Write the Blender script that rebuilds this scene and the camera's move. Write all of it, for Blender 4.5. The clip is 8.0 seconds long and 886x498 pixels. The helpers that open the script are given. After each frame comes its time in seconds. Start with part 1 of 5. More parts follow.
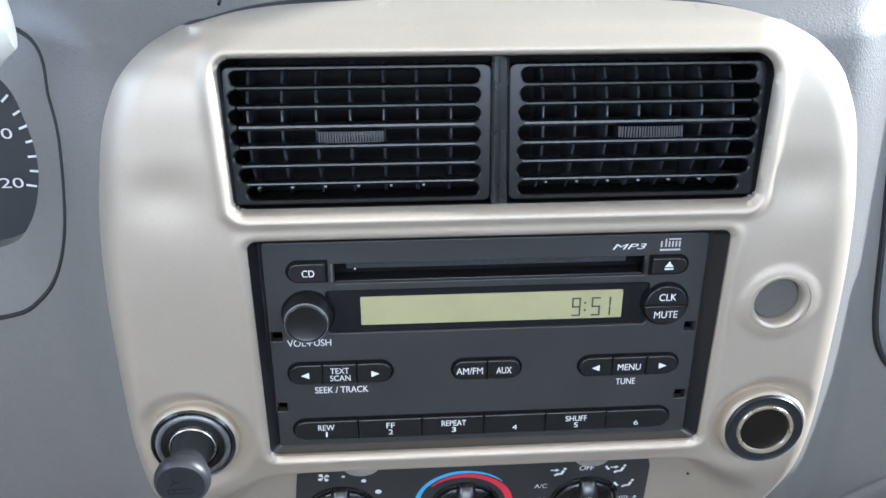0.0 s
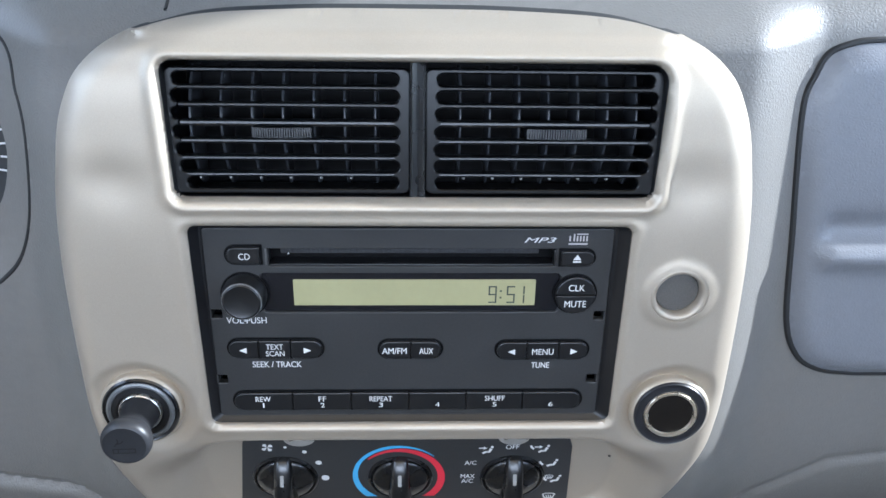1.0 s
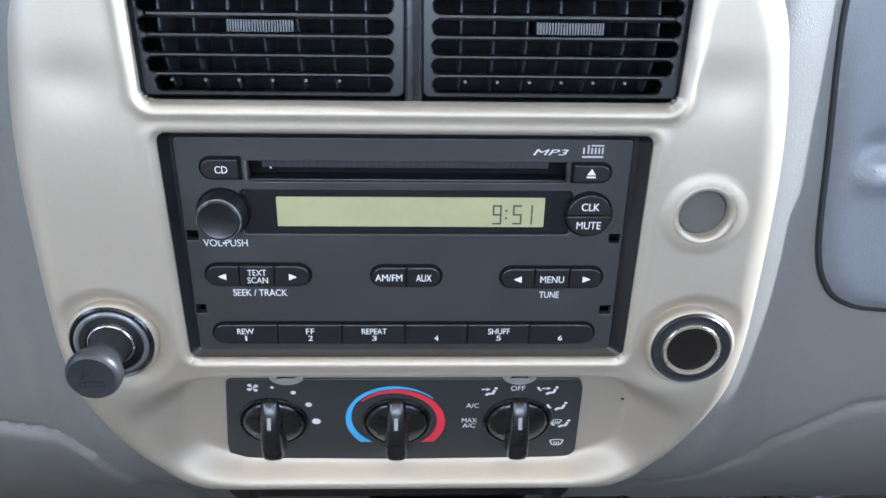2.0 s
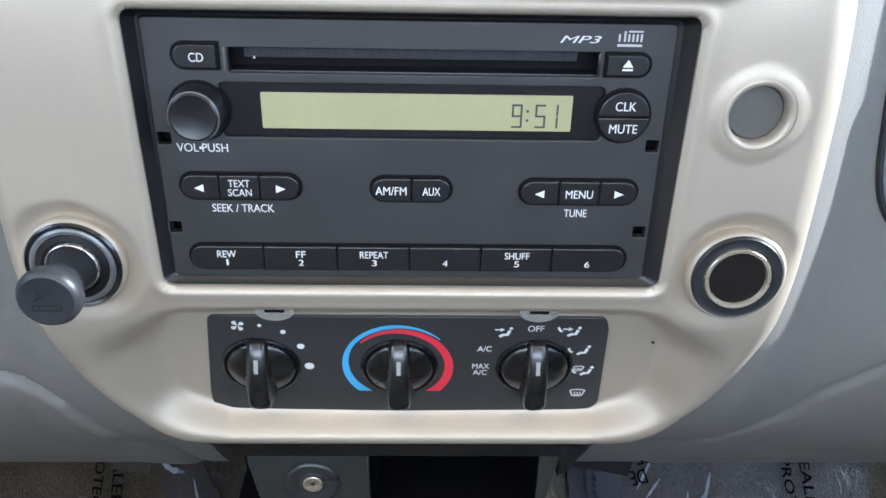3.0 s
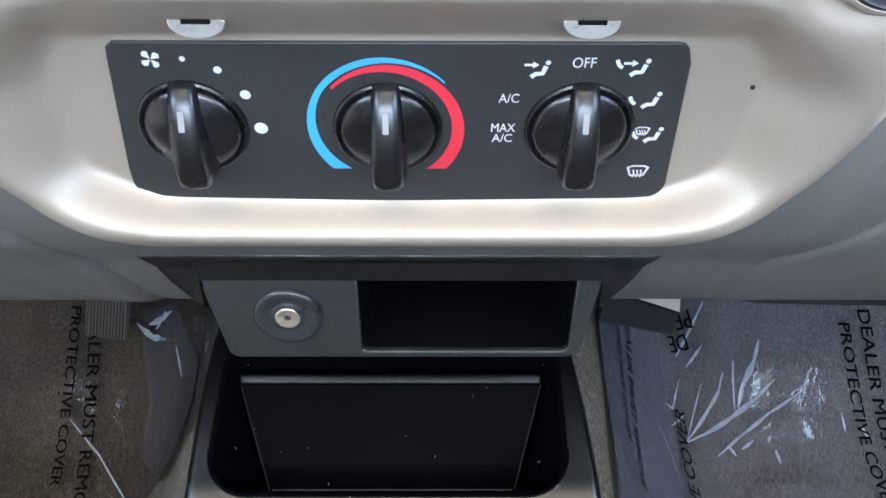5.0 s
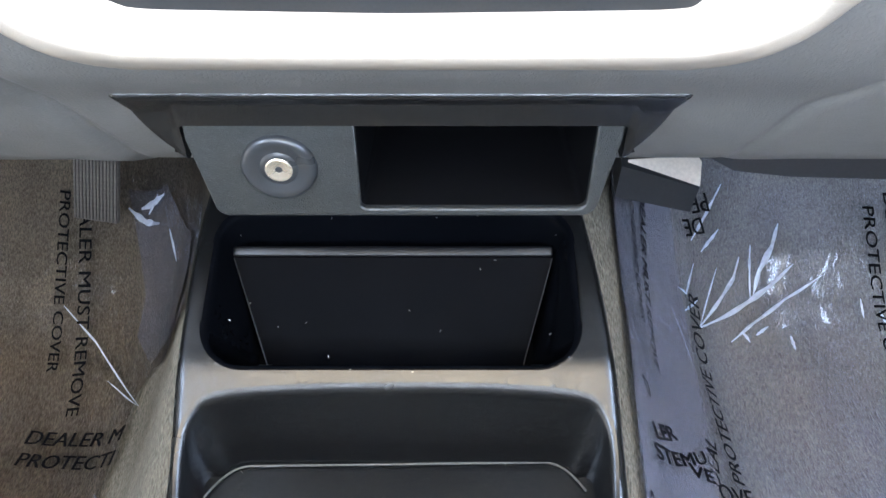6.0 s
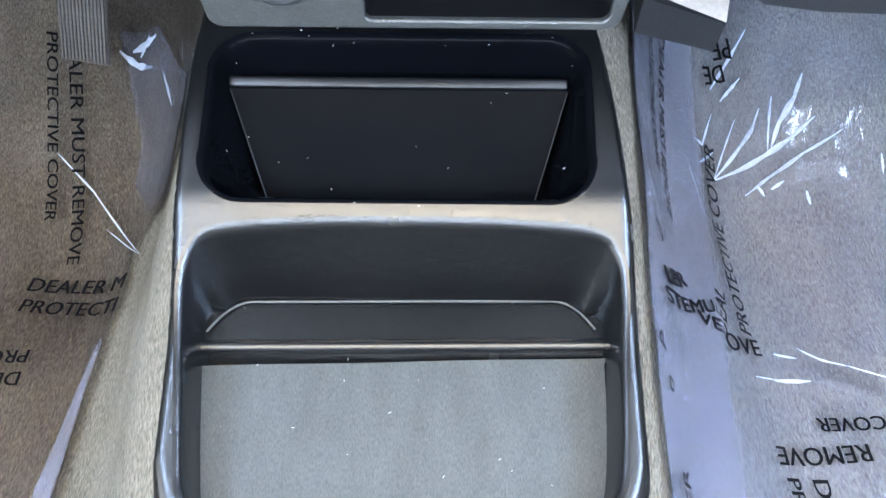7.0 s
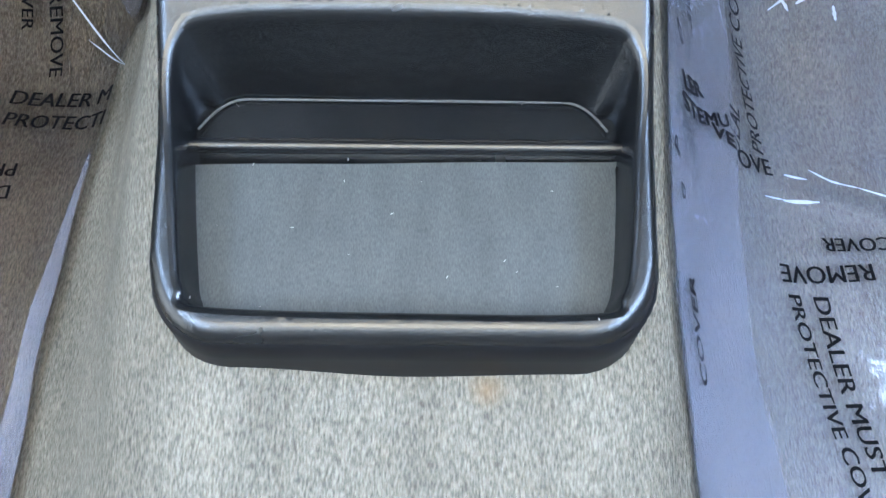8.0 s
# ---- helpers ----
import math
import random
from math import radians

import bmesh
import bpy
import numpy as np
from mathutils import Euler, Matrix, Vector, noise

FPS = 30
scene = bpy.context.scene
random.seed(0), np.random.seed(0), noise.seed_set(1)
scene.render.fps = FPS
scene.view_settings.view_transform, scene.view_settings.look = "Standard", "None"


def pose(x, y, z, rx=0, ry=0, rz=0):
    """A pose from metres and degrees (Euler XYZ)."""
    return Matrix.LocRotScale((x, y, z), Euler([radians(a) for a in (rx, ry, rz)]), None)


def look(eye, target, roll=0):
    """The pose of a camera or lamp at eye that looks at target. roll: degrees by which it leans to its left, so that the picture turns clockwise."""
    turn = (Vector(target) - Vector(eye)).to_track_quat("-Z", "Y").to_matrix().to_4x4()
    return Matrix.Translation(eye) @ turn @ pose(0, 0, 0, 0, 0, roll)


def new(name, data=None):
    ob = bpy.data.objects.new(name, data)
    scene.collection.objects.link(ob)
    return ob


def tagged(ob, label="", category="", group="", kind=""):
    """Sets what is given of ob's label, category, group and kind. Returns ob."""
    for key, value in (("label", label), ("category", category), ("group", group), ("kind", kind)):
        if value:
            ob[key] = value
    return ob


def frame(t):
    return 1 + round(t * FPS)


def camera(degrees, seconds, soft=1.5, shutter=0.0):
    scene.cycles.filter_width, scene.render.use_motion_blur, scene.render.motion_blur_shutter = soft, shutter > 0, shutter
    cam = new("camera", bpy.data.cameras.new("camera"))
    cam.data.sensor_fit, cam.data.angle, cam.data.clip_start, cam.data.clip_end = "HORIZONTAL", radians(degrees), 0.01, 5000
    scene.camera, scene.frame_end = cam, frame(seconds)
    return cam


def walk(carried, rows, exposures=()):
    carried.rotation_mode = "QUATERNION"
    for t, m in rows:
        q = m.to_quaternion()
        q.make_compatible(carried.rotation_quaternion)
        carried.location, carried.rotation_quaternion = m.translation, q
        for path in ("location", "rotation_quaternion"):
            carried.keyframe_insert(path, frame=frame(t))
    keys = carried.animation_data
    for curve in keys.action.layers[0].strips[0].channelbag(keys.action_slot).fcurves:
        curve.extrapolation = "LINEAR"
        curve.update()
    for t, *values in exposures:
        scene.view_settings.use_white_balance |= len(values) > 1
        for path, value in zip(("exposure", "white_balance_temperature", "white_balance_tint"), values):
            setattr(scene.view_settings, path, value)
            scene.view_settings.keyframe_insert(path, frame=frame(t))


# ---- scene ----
# ---------------------------------------------------------------- camera
cam = camera(59.0, 8.0)
METRES, EYE, TILT, LEAN, TURN = 0.37, 0.77, -30.0, -0.3, -3.5
ROWS = [
    (0.0, 0.0, 0.0, 0.0, 0.0, 0.0, 0.0),
    (0.5, 0.0941, -0.0856, 0.0043, 0.68, 0.6, -1.19),
    (1.0, 0.1065, -0.0754, -0.0072, 1.16, -0.24, -1.6),
    (1.5, 0.1146, -0.0338, -0.0325, 1.41, -1.5, -1.63),
    (3.0, 0.1053, 0.1283, -0.1532, 1.77, -3.05, -2.03),
    (3.5, 0.0998, 0.2041, -0.1886, 2.07, -3.81, -2.12),
    (4.0, 0.1018, 0.2842, -0.2461, 2.41, -5.23, -2.03),
    (4.5, 0.1125, 0.3456, -0.2937, 2.64, -7.3, -1.74),
    (6.0, 0.1065, 0.4598, -0.4218, 3.09, -16.16, -1.52),
    (6.5, 0.1002, 0.4828, -0.4671, 3.3, -20.26, -1.73),
    (7.0, 0.0997, 0.4856, -0.4975, 3.45, -25.0, -1.98),
    (7.5, 0.0944, 0.4973, -0.5365, 3.45, -30.3, -2.34),
    (8.0, 0.0908, 0.4933, -0.5797, 3.5, -35.8, -2.72),
]
walk(cam, [(t, pose(-0.03, 0, EYE, TILT, LEAN, TURN) @ pose(METRES * x, METRES * y, METRES * z, 90 + pitch, roll, yaw)) for t, x, y, z, yaw, pitch, roll in ROWS],
     exposures=[(0.0, 2.45, 5400, 9), (0.5, 2.3, 5350, 9), (1.0, 2.35, 5330, 9), (1.5, 2.45, 5280, 9), (3.0, 2.55, 5400, 8), (3.5, 2.6, 5400, 8), (4.5, 2.95, 5250, 8), (6.0, 4.0, 5350, 9), (6.5, 4.75, 5200, 9), (7.0, 4.75, 5100, 8), (8.0, 4.3, 4850, 5)])

# ---------------------------------------------------------------- light
SUN = Vector((0.87, 0.08, 0.40)).normalized()
world = bpy.data.worlds.new("daylight")
scene.world = world
world.use_nodes = True
wn = world.node_tree.nodes
sky = wn.new("ShaderNodeTexSky")
sky.sky_type, sky.sun_disc = "NISHITA", False
sky.air_density, sky.dust_density, sky.ozone_density = 1.0, 0.4, 1.0
sky.sun_elevation = math.asin(SUN.z)
sky.sun_rotation = math.atan2(SUN.x, SUN.y)
haze = wn.new("ShaderNodeVectorMath")  # thin bright haze over the whole sky
haze.operation = "ADD"
haze.inputs[1].default_value = (9.0, 9.4, 10.0)
world.node_tree.links.new(sky.outputs[0], haze.inputs[0])
world.node_tree.links.new(haze.outputs[0], wn["Background"].inputs["Color"])
wn["Background"].inputs["Strength"].default_value = 0.08
sun_data = bpy.data.lights.new("sun", "SUN")
sun_data.energy, sun_data.angle, sun_data.color = 2.4, radians(0.6), (1.0, 0.95, 0.86)
sun = new("sun", sun_data)
sun.matrix_world = look(SUN * 3, (0, 0, 0))


def fill_lamp(name, place, towards, w, h, watts, colour):
    """Unseen fill lamp added in a window's opening, on top of the sky's light."""
    lamp = bpy.data.lights.new(name, "AREA")
    lamp.shape, lamp.size, lamp.size_y, lamp.energy, lamp.color = "RECTANGLE", w, h, watts, colour
    new(name, lamp).matrix_world = look(place, towards)


fill_lamp("rear_fill_lamp", (0, -0.94, 1.02), (0, 0.3, 0.62), 1.2, 0.19, 1.8, (0.97, 0.98, 1.0))
fill_lamp("left_fill_lamp", (-0.70, -0.38, 0.94), (0.35, 0.25, 0.2), 0.32, 0.36, 0.24, (0.94, 0.97, 1.0))
# ---------------------------------------------------------------- materials
def material(name, colour, rough=0.5, metal=0.0, grain=0.0, grain_size=400.0, bump=0.0, bump_size=1500.0, stretch=(1, 1, 1), stain=0.0,
             stain_size=18.0, rough_var=0.0, spec=0.5, coat=0.0):
    """Principled surface with fine grain, larger stains and fine relief; sizes in cycles a metre."""
    mat = bpy.data.materials.new(name)
    mat.use_nodes = True
    nodes, links = mat.node_tree.nodes, mat.node_tree.links
    bsdf = nodes["Principled BSDF"]
    bsdf.inputs["Base Color"].default_value = (*colour, 1)
    bsdf.inputs["Roughness"].default_value = rough
    bsdf.inputs["Metallic"].default_value = metal
    bsdf.inputs["Specular IOR Level"].default_value = spec
    bsdf.inputs["Coat Weight"].default_value = coat
    where = nodes.new("ShaderNodeTexCoord")
    scale = nodes.new("ShaderNodeMapping")
    scale.inputs["Scale"].default_value = stretch
    links.new(where.outputs["Object"], scale.inputs["Vector"])

    def noise_at(size, detail=3.0):
        n = nodes.new("ShaderNodeTexNoise")
        n.inputs["Scale"].default_value = size
        n.inputs["Detail"].default_value = detail
        links.new(scale.outputs[0], n.inputs["Vector"])
        return n.outputs["Fac"]

    if grain or stain:
        last = None
        for amount, size in ((grain, grain_size), (stain, stain_size)):
            if not amount:
                continue
            ramp = nodes.new("ShaderNodeMapRange")
            ramp.inputs["From Min"].default_value, ramp.inputs["From Max"].default_value = 0.3, 0.7
            ramp.inputs["To Min"].default_value, ramp.inputs["To Max"].default_value = 1 - amount, 1 + amount
            links.new(noise_at(size), ramp.inputs["Value"])
            if last is None:
                last = ramp.outputs[0]
            else:
                mul = nodes.new("ShaderNodeMath")
                mul.operation = "MULTIPLY"
                links.new(last, mul.inputs[0])
                links.new(ramp.outputs[0], mul.inputs[1])
                last = mul.outputs[0]
        tint = nodes.new("ShaderNodeVectorMath")
        tint.operation = "SCALE"
        tint.inputs[0].default_value = colour
        links.new(last, tint.inputs["Scale"])
        links.new(tint.outputs[0], bsdf.inputs["Base Color"])
    if rough_var:
        ramp = nodes.new("ShaderNodeMapRange")
        ramp.inputs["From Min"].default_value, ramp.inputs["From Max"].default_value = 0.3, 0.7
        ramp.inputs["To Min"].default_value, ramp.inputs["To Max"].default_value = rough - rough_var, rough + rough_var
        links.new(noise_at(stain_size * 2.3), ramp.inputs["Value"])
        links.new(ramp.outputs[0], bsdf.inputs["Roughness"])
    if bump:
        b = nodes.new("ShaderNodeBump")
        b.inputs["Strength"].default_value = 1.0
        b.inputs["Distance"].default_value = bump
        links.new(noise_at(bump_size, 2.0), b.inputs["Height"])
        links.new(b.outputs[0], bsdf.inputs["Normal"])
    return mat


def leather(name, colour, rough, cell=520.0, depth=0.0002, stain=0.04):
    """Moulded plastic with an embossed leather grain."""
    mat = material(name, colour, rough, grain=0.03, grain_size=300, stain=stain, stain_size=9, rough_var=0.05)
    nodes, links = mat.node_tree.nodes, mat.node_tree.links
    where = nodes.new("ShaderNodeTexCoord")
    warp = nodes.new("ShaderNodeTexNoise")
    warp.inputs["Scale"].default_value = 160
    links.new(where.outputs["Object"], warp.inputs["Vector"])
    shift = nodes.new("ShaderNodeVectorMath")
    shift.operation = "MULTIPLY_ADD"
    shift.inputs[1].default_value = (0.004, 0.004, 0.004)
    links.new(warp.outputs["Color"], shift.inputs[0])
    links.new(where.outputs["Object"], shift.inputs[2])
    cells = nodes.new("ShaderNodeTexVoronoi")
    cells.feature = "DISTANCE_TO_EDGE"
    cells.inputs["Scale"].default_value = cell
    links.new(shift.outputs[0], cells.inputs["Vector"])
    b = nodes.new("ShaderNodeBump")
    b.inputs["Distance"].default_value = depth
    b.inputs["Strength"].default_value = 0.8
    links.new(cells.outputs["Distance"], b.inputs["Height"])
    links.new(b.outputs[0], nodes["Principled BSDF"].inputs["Normal"])
    return mat


SILVER = material("champagne_silver_paint", (0.43, 0.375, 0.30), 0.48, 0.5, grain=0.05, grain_size=2600, bump=0.000012, bump_size=1800, stain=0.03, rough_var=0.03, spec=0.35)
DASH = leather("grey_moulded_dash", (0.145, 0.139, 0.128), 0.50, 560, 0.00026)
AIRBAG = leather("grey_blue_grained_panel", (0.16, 0.165, 0.18), 0.42, 560, 0.00022)
FACE = material("matt_black_face", (0.031, 0.0312, 0.0315), 0.38, grain=0.08, grain_size=900, bump=0.000005, bump_size=3500, stain=0.08, rough_var=0.05)
BUTTON = material("black_button", (0.010, 0.010, 0.0105), 0.33, grain=0.06, bump=0.000008, bump_size=4000)
BLACK = material("black_plastic", (0.007, 0.007, 0.008), 0.36, grain=0.1, stain=0.1, bump=0.00001, bump_size=1800)
# near-black for recesses: the shade inside them is put into the colour
DEEP = material("recess_shade_black", (0.003, 0.003, 0.0035), 0.6, grain=0.1, spec=0.12)
VENT = material("satin_black_vent", (0.005, 0.0055, 0.0066), 0.28, grain=0.06, bump=0.000005, bump_size=3000, stain=0.1, spec=0.5)
KNOB = material("glossy_black_knob", (0.006, 0.006, 0.0065), 0.28, grain=0.08, bump=0.000015, bump_size=2500, stain=0.1, rough_var=0.05, spec=0.8)
CONSOLE = leather("grained_black_console", (0.0045, 0.0048, 0.0054), 0.23, 1050, 0.00013, 0.1)
CONSOLE.node_tree.nodes["Principled BSDF"].inputs["Specular IOR Level"].default_value = 1.0
CONSOLE_SMOOTH = material("smooth_black_bin", (0.0025, 0.0029, 0.004), 0.22, grain=0.1, spec=0.02, bump=0.00001, bump_size=1500, stain=0.2, rough_var=0.06)
MAT_GREY = material("grey_rubber_mat", (0.076, 0.079, 0.076), 0.40, grain=0.30, grain_size=900, bump=0.00006, bump_size=1500, stain=0.12, stain_size=30, stretch=(2.2, 0.6, 1))
CARPET = material("beige_grey_carpet", (0.215, 0.198, 0.160), 0.95, grain=0.45, grain_size=560, bump=0.0030, bump_size=460, stretch=(1.7, 0.42, 1), stain=0.16, stain_size=14, spec=0.1)
WHITE = material("white_print", (0.62, 0.62, 0.61), 0.6)
BLUE = material("blue_print", (0.085, 0.36, 0.64), 0.55)
RED = material("red_print", (0.60, 0.028, 0.05), 0.55)
GREY_PRINT = material("grey_print", (0.45, 0.43, 0.42), 0.6)
POINTER = material("dull_pointer", (0.27, 0.27, 0.26), 0.5)
LCD = material("pale_green_lcd", (0.33, 0.312, 0.168), 0.35, grain=0.02, stain=0.05, stain_size=30)
LCD_INK = material("lcd_segment", (0.035, 0.045, 0.035), 0.5)
CHROME = material("bright_metal", (0.62, 0.60, 0.56), 0.28, 0.8, grain=0.04, rough_var=0.04)
BRASS = material("pale_brass_ring", (0.86, 0.76, 0.60), 0.28, 0.85, grain=0.05, rough_var=0.04)
LENS = material("tinted_display_window", (0.010, 0.010, 0.012), 0.16, grain=0.05)
SENSOR = material("grey_sensor_cap", (0.085, 0.08, 0.073), 0.55, grain=0.15, grain_size=1500)
GROMMET_GLOSS = material("glossy_rubber_grommet", (0.03, 0.032, 0.034), 0.30, grain=0.1, spec=0.7, rough_var=0.05)
DOOR = material("warm_grey_door_trim", (0.20, 0.185, 0.165), 0.6, grain=0.1, stain=0.1, stain_size=5)
DIAL = material("gauge_face", (0.022, 0.024, 0.026), 0.5, grain=0.05)
PEDAL = material("grey_pedal_rubber", (0.10, 0.088, 0.078), 0.7, grain=0.2, stain=0.2)
INK = material("black_ink", (0.006, 0.006, 0.007), 0.6, grain=0.1, spec=0.05)
CONCRETE = material("pale_concrete", (0.36, 0.35, 0.33), 0.9, grain=0.1, grain_size=60, stain=0.15, stain_size=0.6)
SEATS = material("warm_grey_seat_cloth", (0.25, 0.235, 0.21), 0.95, grain=0.2, stain=0.1, stain_size=5)
LINER = material("warm_grey_lining", (0.64, 0.59, 0.51), 0.9, grain=0.1, stain=0.08, stain_size=4)
CREAM = material("worn_cream_metal", (0.55, 0.49, 0.42), 0.45, grain=0.1, stain=0.1)
STALK = material("satin_light_grey", (0.32, 0.32, 0.31), 0.3, 0.3, grain=0.04)


def film_material(name, haze, tint=(0.95, 0.95, 0.97), crinkled=0.0035, ior=1.9, milky=(0.50, 0.53, 0.66)):
    """Clear plastic sheet: see-through, with gloss at grazing angles and a little milk."""
    mat = bpy.data.materials.new(name)
    mat.use_nodes = True
    nodes, links = mat.node_tree.nodes, mat.node_tree.links
    nodes.remove(nodes["Principled BSDF"])
    clear, gloss, milk = nodes.new("ShaderNodeBsdfTransparent"), nodes.new("ShaderNodeBsdfGlossy"), nodes.new("ShaderNodeBsdfDiffuse")
    clear.inputs["Color"].default_value = (*tint, 1)
    gloss.inputs["Roughness"].default_value = 0.07
    milk.inputs["Color"].default_value = (*milky, 1)
    where, veil = nodes.new("ShaderNodeTexCoord"), nodes.new("ShaderNodeTexNoise")
    veil.inputs["Scale"].default_value = 16
    veil.inputs["Detail"].default_value = 5
    links.new(where.outputs["Object"], veil.inputs["Vector"])
    ramp = nodes.new("ShaderNodeMapRange")
    ramp.inputs["From Min"].default_value, ramp.inputs["From Max"].default_value = 0.3, 0.75
    ramp.inputs["To Min"].default_value, ramp.inputs["To Max"].default_value = haze * 0.8, haze * 1.25
    links.new(veil.outputs["Fac"], ramp.inputs["Value"])
    crinkle, ridge = nodes.new("ShaderNodeTexNoise"), nodes.new("ShaderNodeBump")
    crinkle.inputs["Scale"].default_value, crinkle.inputs["Detail"].default_value, crinkle.inputs["Distortion"].default_value = 34, 3, 1.2
    ridge.inputs["Distance"].default_value = crinkled
    links.new(where.outputs["Object"], crinkle.inputs["Vector"])
    links.new(crinkle.outputs["Fac"], ridge.inputs["Height"])
    links.new(ridge.outputs[0], gloss.inputs["Normal"])
    first, second, rim = nodes.new("ShaderNodeMixShader"), nodes.new("ShaderNodeMixShader"), nodes.new("ShaderNodeFresnel")
    rim.inputs["IOR"].default_value = ior
    links.new(ramp.outputs[0], first.inputs[0])
    links.new(clear.outputs[0], first.inputs[1])
    links.new(milk.outputs[0], first.inputs[2])
    links.new(rim.outputs[0], second.inputs[0])
    links.new(first.outputs[0], second.inputs[1])
    links.new(gloss.outputs[0], second.inputs[2])
    links.new(second.outputs[0], nodes["Material Output"].inputs["Surface"])
    return mat


# bluish milk: cloudy plastic, plus a veil of reflected sky put into colour
FILM = film_material("clear_protective_film", 0.27, crinkled=0.0016, ior=1.7)
# brown tint puts the shade on the driver's floor into the film
FILM_SHADED = film_material("shade_tinted_protective_film", 0.03, (0.78, 0.72, 0.65), 0.0010, 1.5)
FILM_MILKY = film_material("folded_milky_film", 0.34, (0.84, 0.84, 0.88), crinkled=0.0015, ior=1.4, milky=(0.38, 0.40, 0.52))
FILM_RUCK = film_material("rucked_clear_film", 0.13, (0.86, 0.86, 0.90), crinkled=0.003, ior=1.5, milky=(0.42, 0.44, 0.56))
# pale colour stands for the glint along creases in the film
CREASE_GLINT = material("film_crease_glint", (0.60, 0.65, 0.76), 0.22, grain=0.15, grain_size=250, spec=0.9)

# a small brown stain in the carpet before the console
carpet_nodes, carpet_links = CARPET.node_tree.nodes, CARPET.node_tree.links
spot_at, spot_far, spot_ramp, spot_mix = carpet_nodes.new("ShaderNodeTexCoord"), carpet_nodes.new("ShaderNodeVectorMath"), carpet_nodes.new("ShaderNodeMapRange"), carpet_nodes.new("ShaderNodeMix")
spot_far.operation, spot_mix.data_type = "DISTANCE", "RGBA"
spot_far.inputs[1].default_value = (0.0323, 0.1365, 0.1439)
spot_ramp.inputs["From Min"].default_value, spot_ramp.inputs["From Max"].default_value = 0.010, 0.001
spot_ramp.inputs["To Min"].default_value, spot_ramp.inputs["To Max"].default_value = 0.0, 0.55
spot_mix.inputs["B"].default_value = (0.27, 0.18, 0.09, 1)
old = carpet_nodes["Principled BSDF"].inputs["Base Color"].links[0].from_socket
carpet_links.new(spot_at.outputs["Object"], spot_far.inputs[0])
carpet_links.new(spot_far.outputs["Value"], spot_ramp.inputs["Value"])
carpet_links.new(spot_ramp.outputs[0], spot_mix.inputs["Factor"])
carpet_links.new(old, spot_mix.inputs["A"])
carpet_links.new(spot_mix.outputs["Result"], carpet_nodes["Principled BSDF"].inputs["Base Color"])


# ---------------------------------------------------------------- builders
MM = 0.001


def facing(x, y, z, lean):
    """A frame on a panel that faces the seats: X right, Y up along the panel, Z out of it; lean: degrees that its top leans away."""
    s, c = math.sin(radians(lean)), math.cos(radians(lean))
    return Matrix(((1, 0, 0, x), (0, s, -c, y), (0, c, s, z), (0, 0, 0, 1)))


def along(place, axis):
    """A frame at place whose Z points along axis."""
    return Matrix.Translation(place) @ Vector(axis).to_track_quat("Z", "Y").to_matrix().to_4x4()


def thing(name, m, label, category, group="", kind=""):
    ob = new(name)
    ob.empty_display_size = 0.02
    ob.matrix_basis = m
    return tagged(ob, label, category, group, kind)


def part(name, mesh, mat, parent, label="", m=None):
    ob = new(name, mesh)
    if not mesh.materials:
        mesh.materials.append(mat)
    ob.parent = parent
    if m is not None:
        ob.matrix_basis = m
    return tagged(ob, label)


def alone(name, mesh, mat, label, category, kind="", m=None):
    ob = new(name, mesh)
    mesh.materials.append(mat)
    if m is not None:
        ob.matrix_basis = m
    return tagged(ob, label, category, kind=kind)


def finish(mesh, angle=40):
    mesh.shade_smooth()
    mesh.set_sharp_from_angle(angle=radians(angle))
    return mesh


def made(name, verts, faces, angle=40):
    mesh = bpy.data.meshes.new(name)
    mesh.from_pydata([tuple(v) for v in verts], [], faces)
    bm = bmesh.new()
    bm.from_mesh(mesh)
    bmesh.ops.recalc_face_normals(bm, faces=bm.faces)
    bm.to_mesh(mesh)
    bm.free()
    return finish(mesh, angle)


def taken(curve, angle=40):
    """The mesh of a curve or a text."""
    ob = bpy.data.objects.new("sketch", curve)
    mesh = bpy.data.meshes.new_from_object(ob)
    bpy.data.objects.remove(ob)
    bpy.data.curves.remove(curve)
    return finish(mesh, angle)


def plate(outlines, depth, bevel=0.0, base=0.0, angle=40):
    """A flat piece in mm: closed outlines (the inner ones are holes), depth upwards from base, with rounded edges."""
    curve = bpy.data.curves.new("plate", "CURVE")
    curve.dimensions, curve.fill_mode = "2D", "BOTH"
    curve.extrude = max(depth / 2 - bevel, 0.0) * MM
    curve.bevel_depth, curve.bevel_resolution, curve.offset = bevel * MM, 2, -bevel * MM
    for outline in outlines:
        s = curve.splines.new("POLY")
        s.points.add(len(outline) - 1)
        for p, (x, y) in zip(s.points, outline):
            p.co = (x * MM, y * MM, 0, 1)
        s.use_cyclic_u = True
    mesh = taken(curve, angle)
    mesh.transform(Matrix.Translation((0, 0, (base + depth / 2) * MM)))
    return mesh


def flat(outlines, height):
    """A printed shape in mm, at that height."""
    curve = bpy.data.curves.new("print", "CURVE")
    curve.dimensions, curve.fill_mode = "2D", "BOTH"
    for outline in outlines:
        s = curve.splines.new("POLY")
        s.points.add(len(outline) - 1)
        for p, (x, y) in zip(s.points, outline):
            p.co = (x * MM, y * MM, 0, 1)
        s.use_cyclic_u = True
    mesh = taken(curve)
    mesh.transform(Matrix.Translation((0, 0, height * MM)))
    return mesh


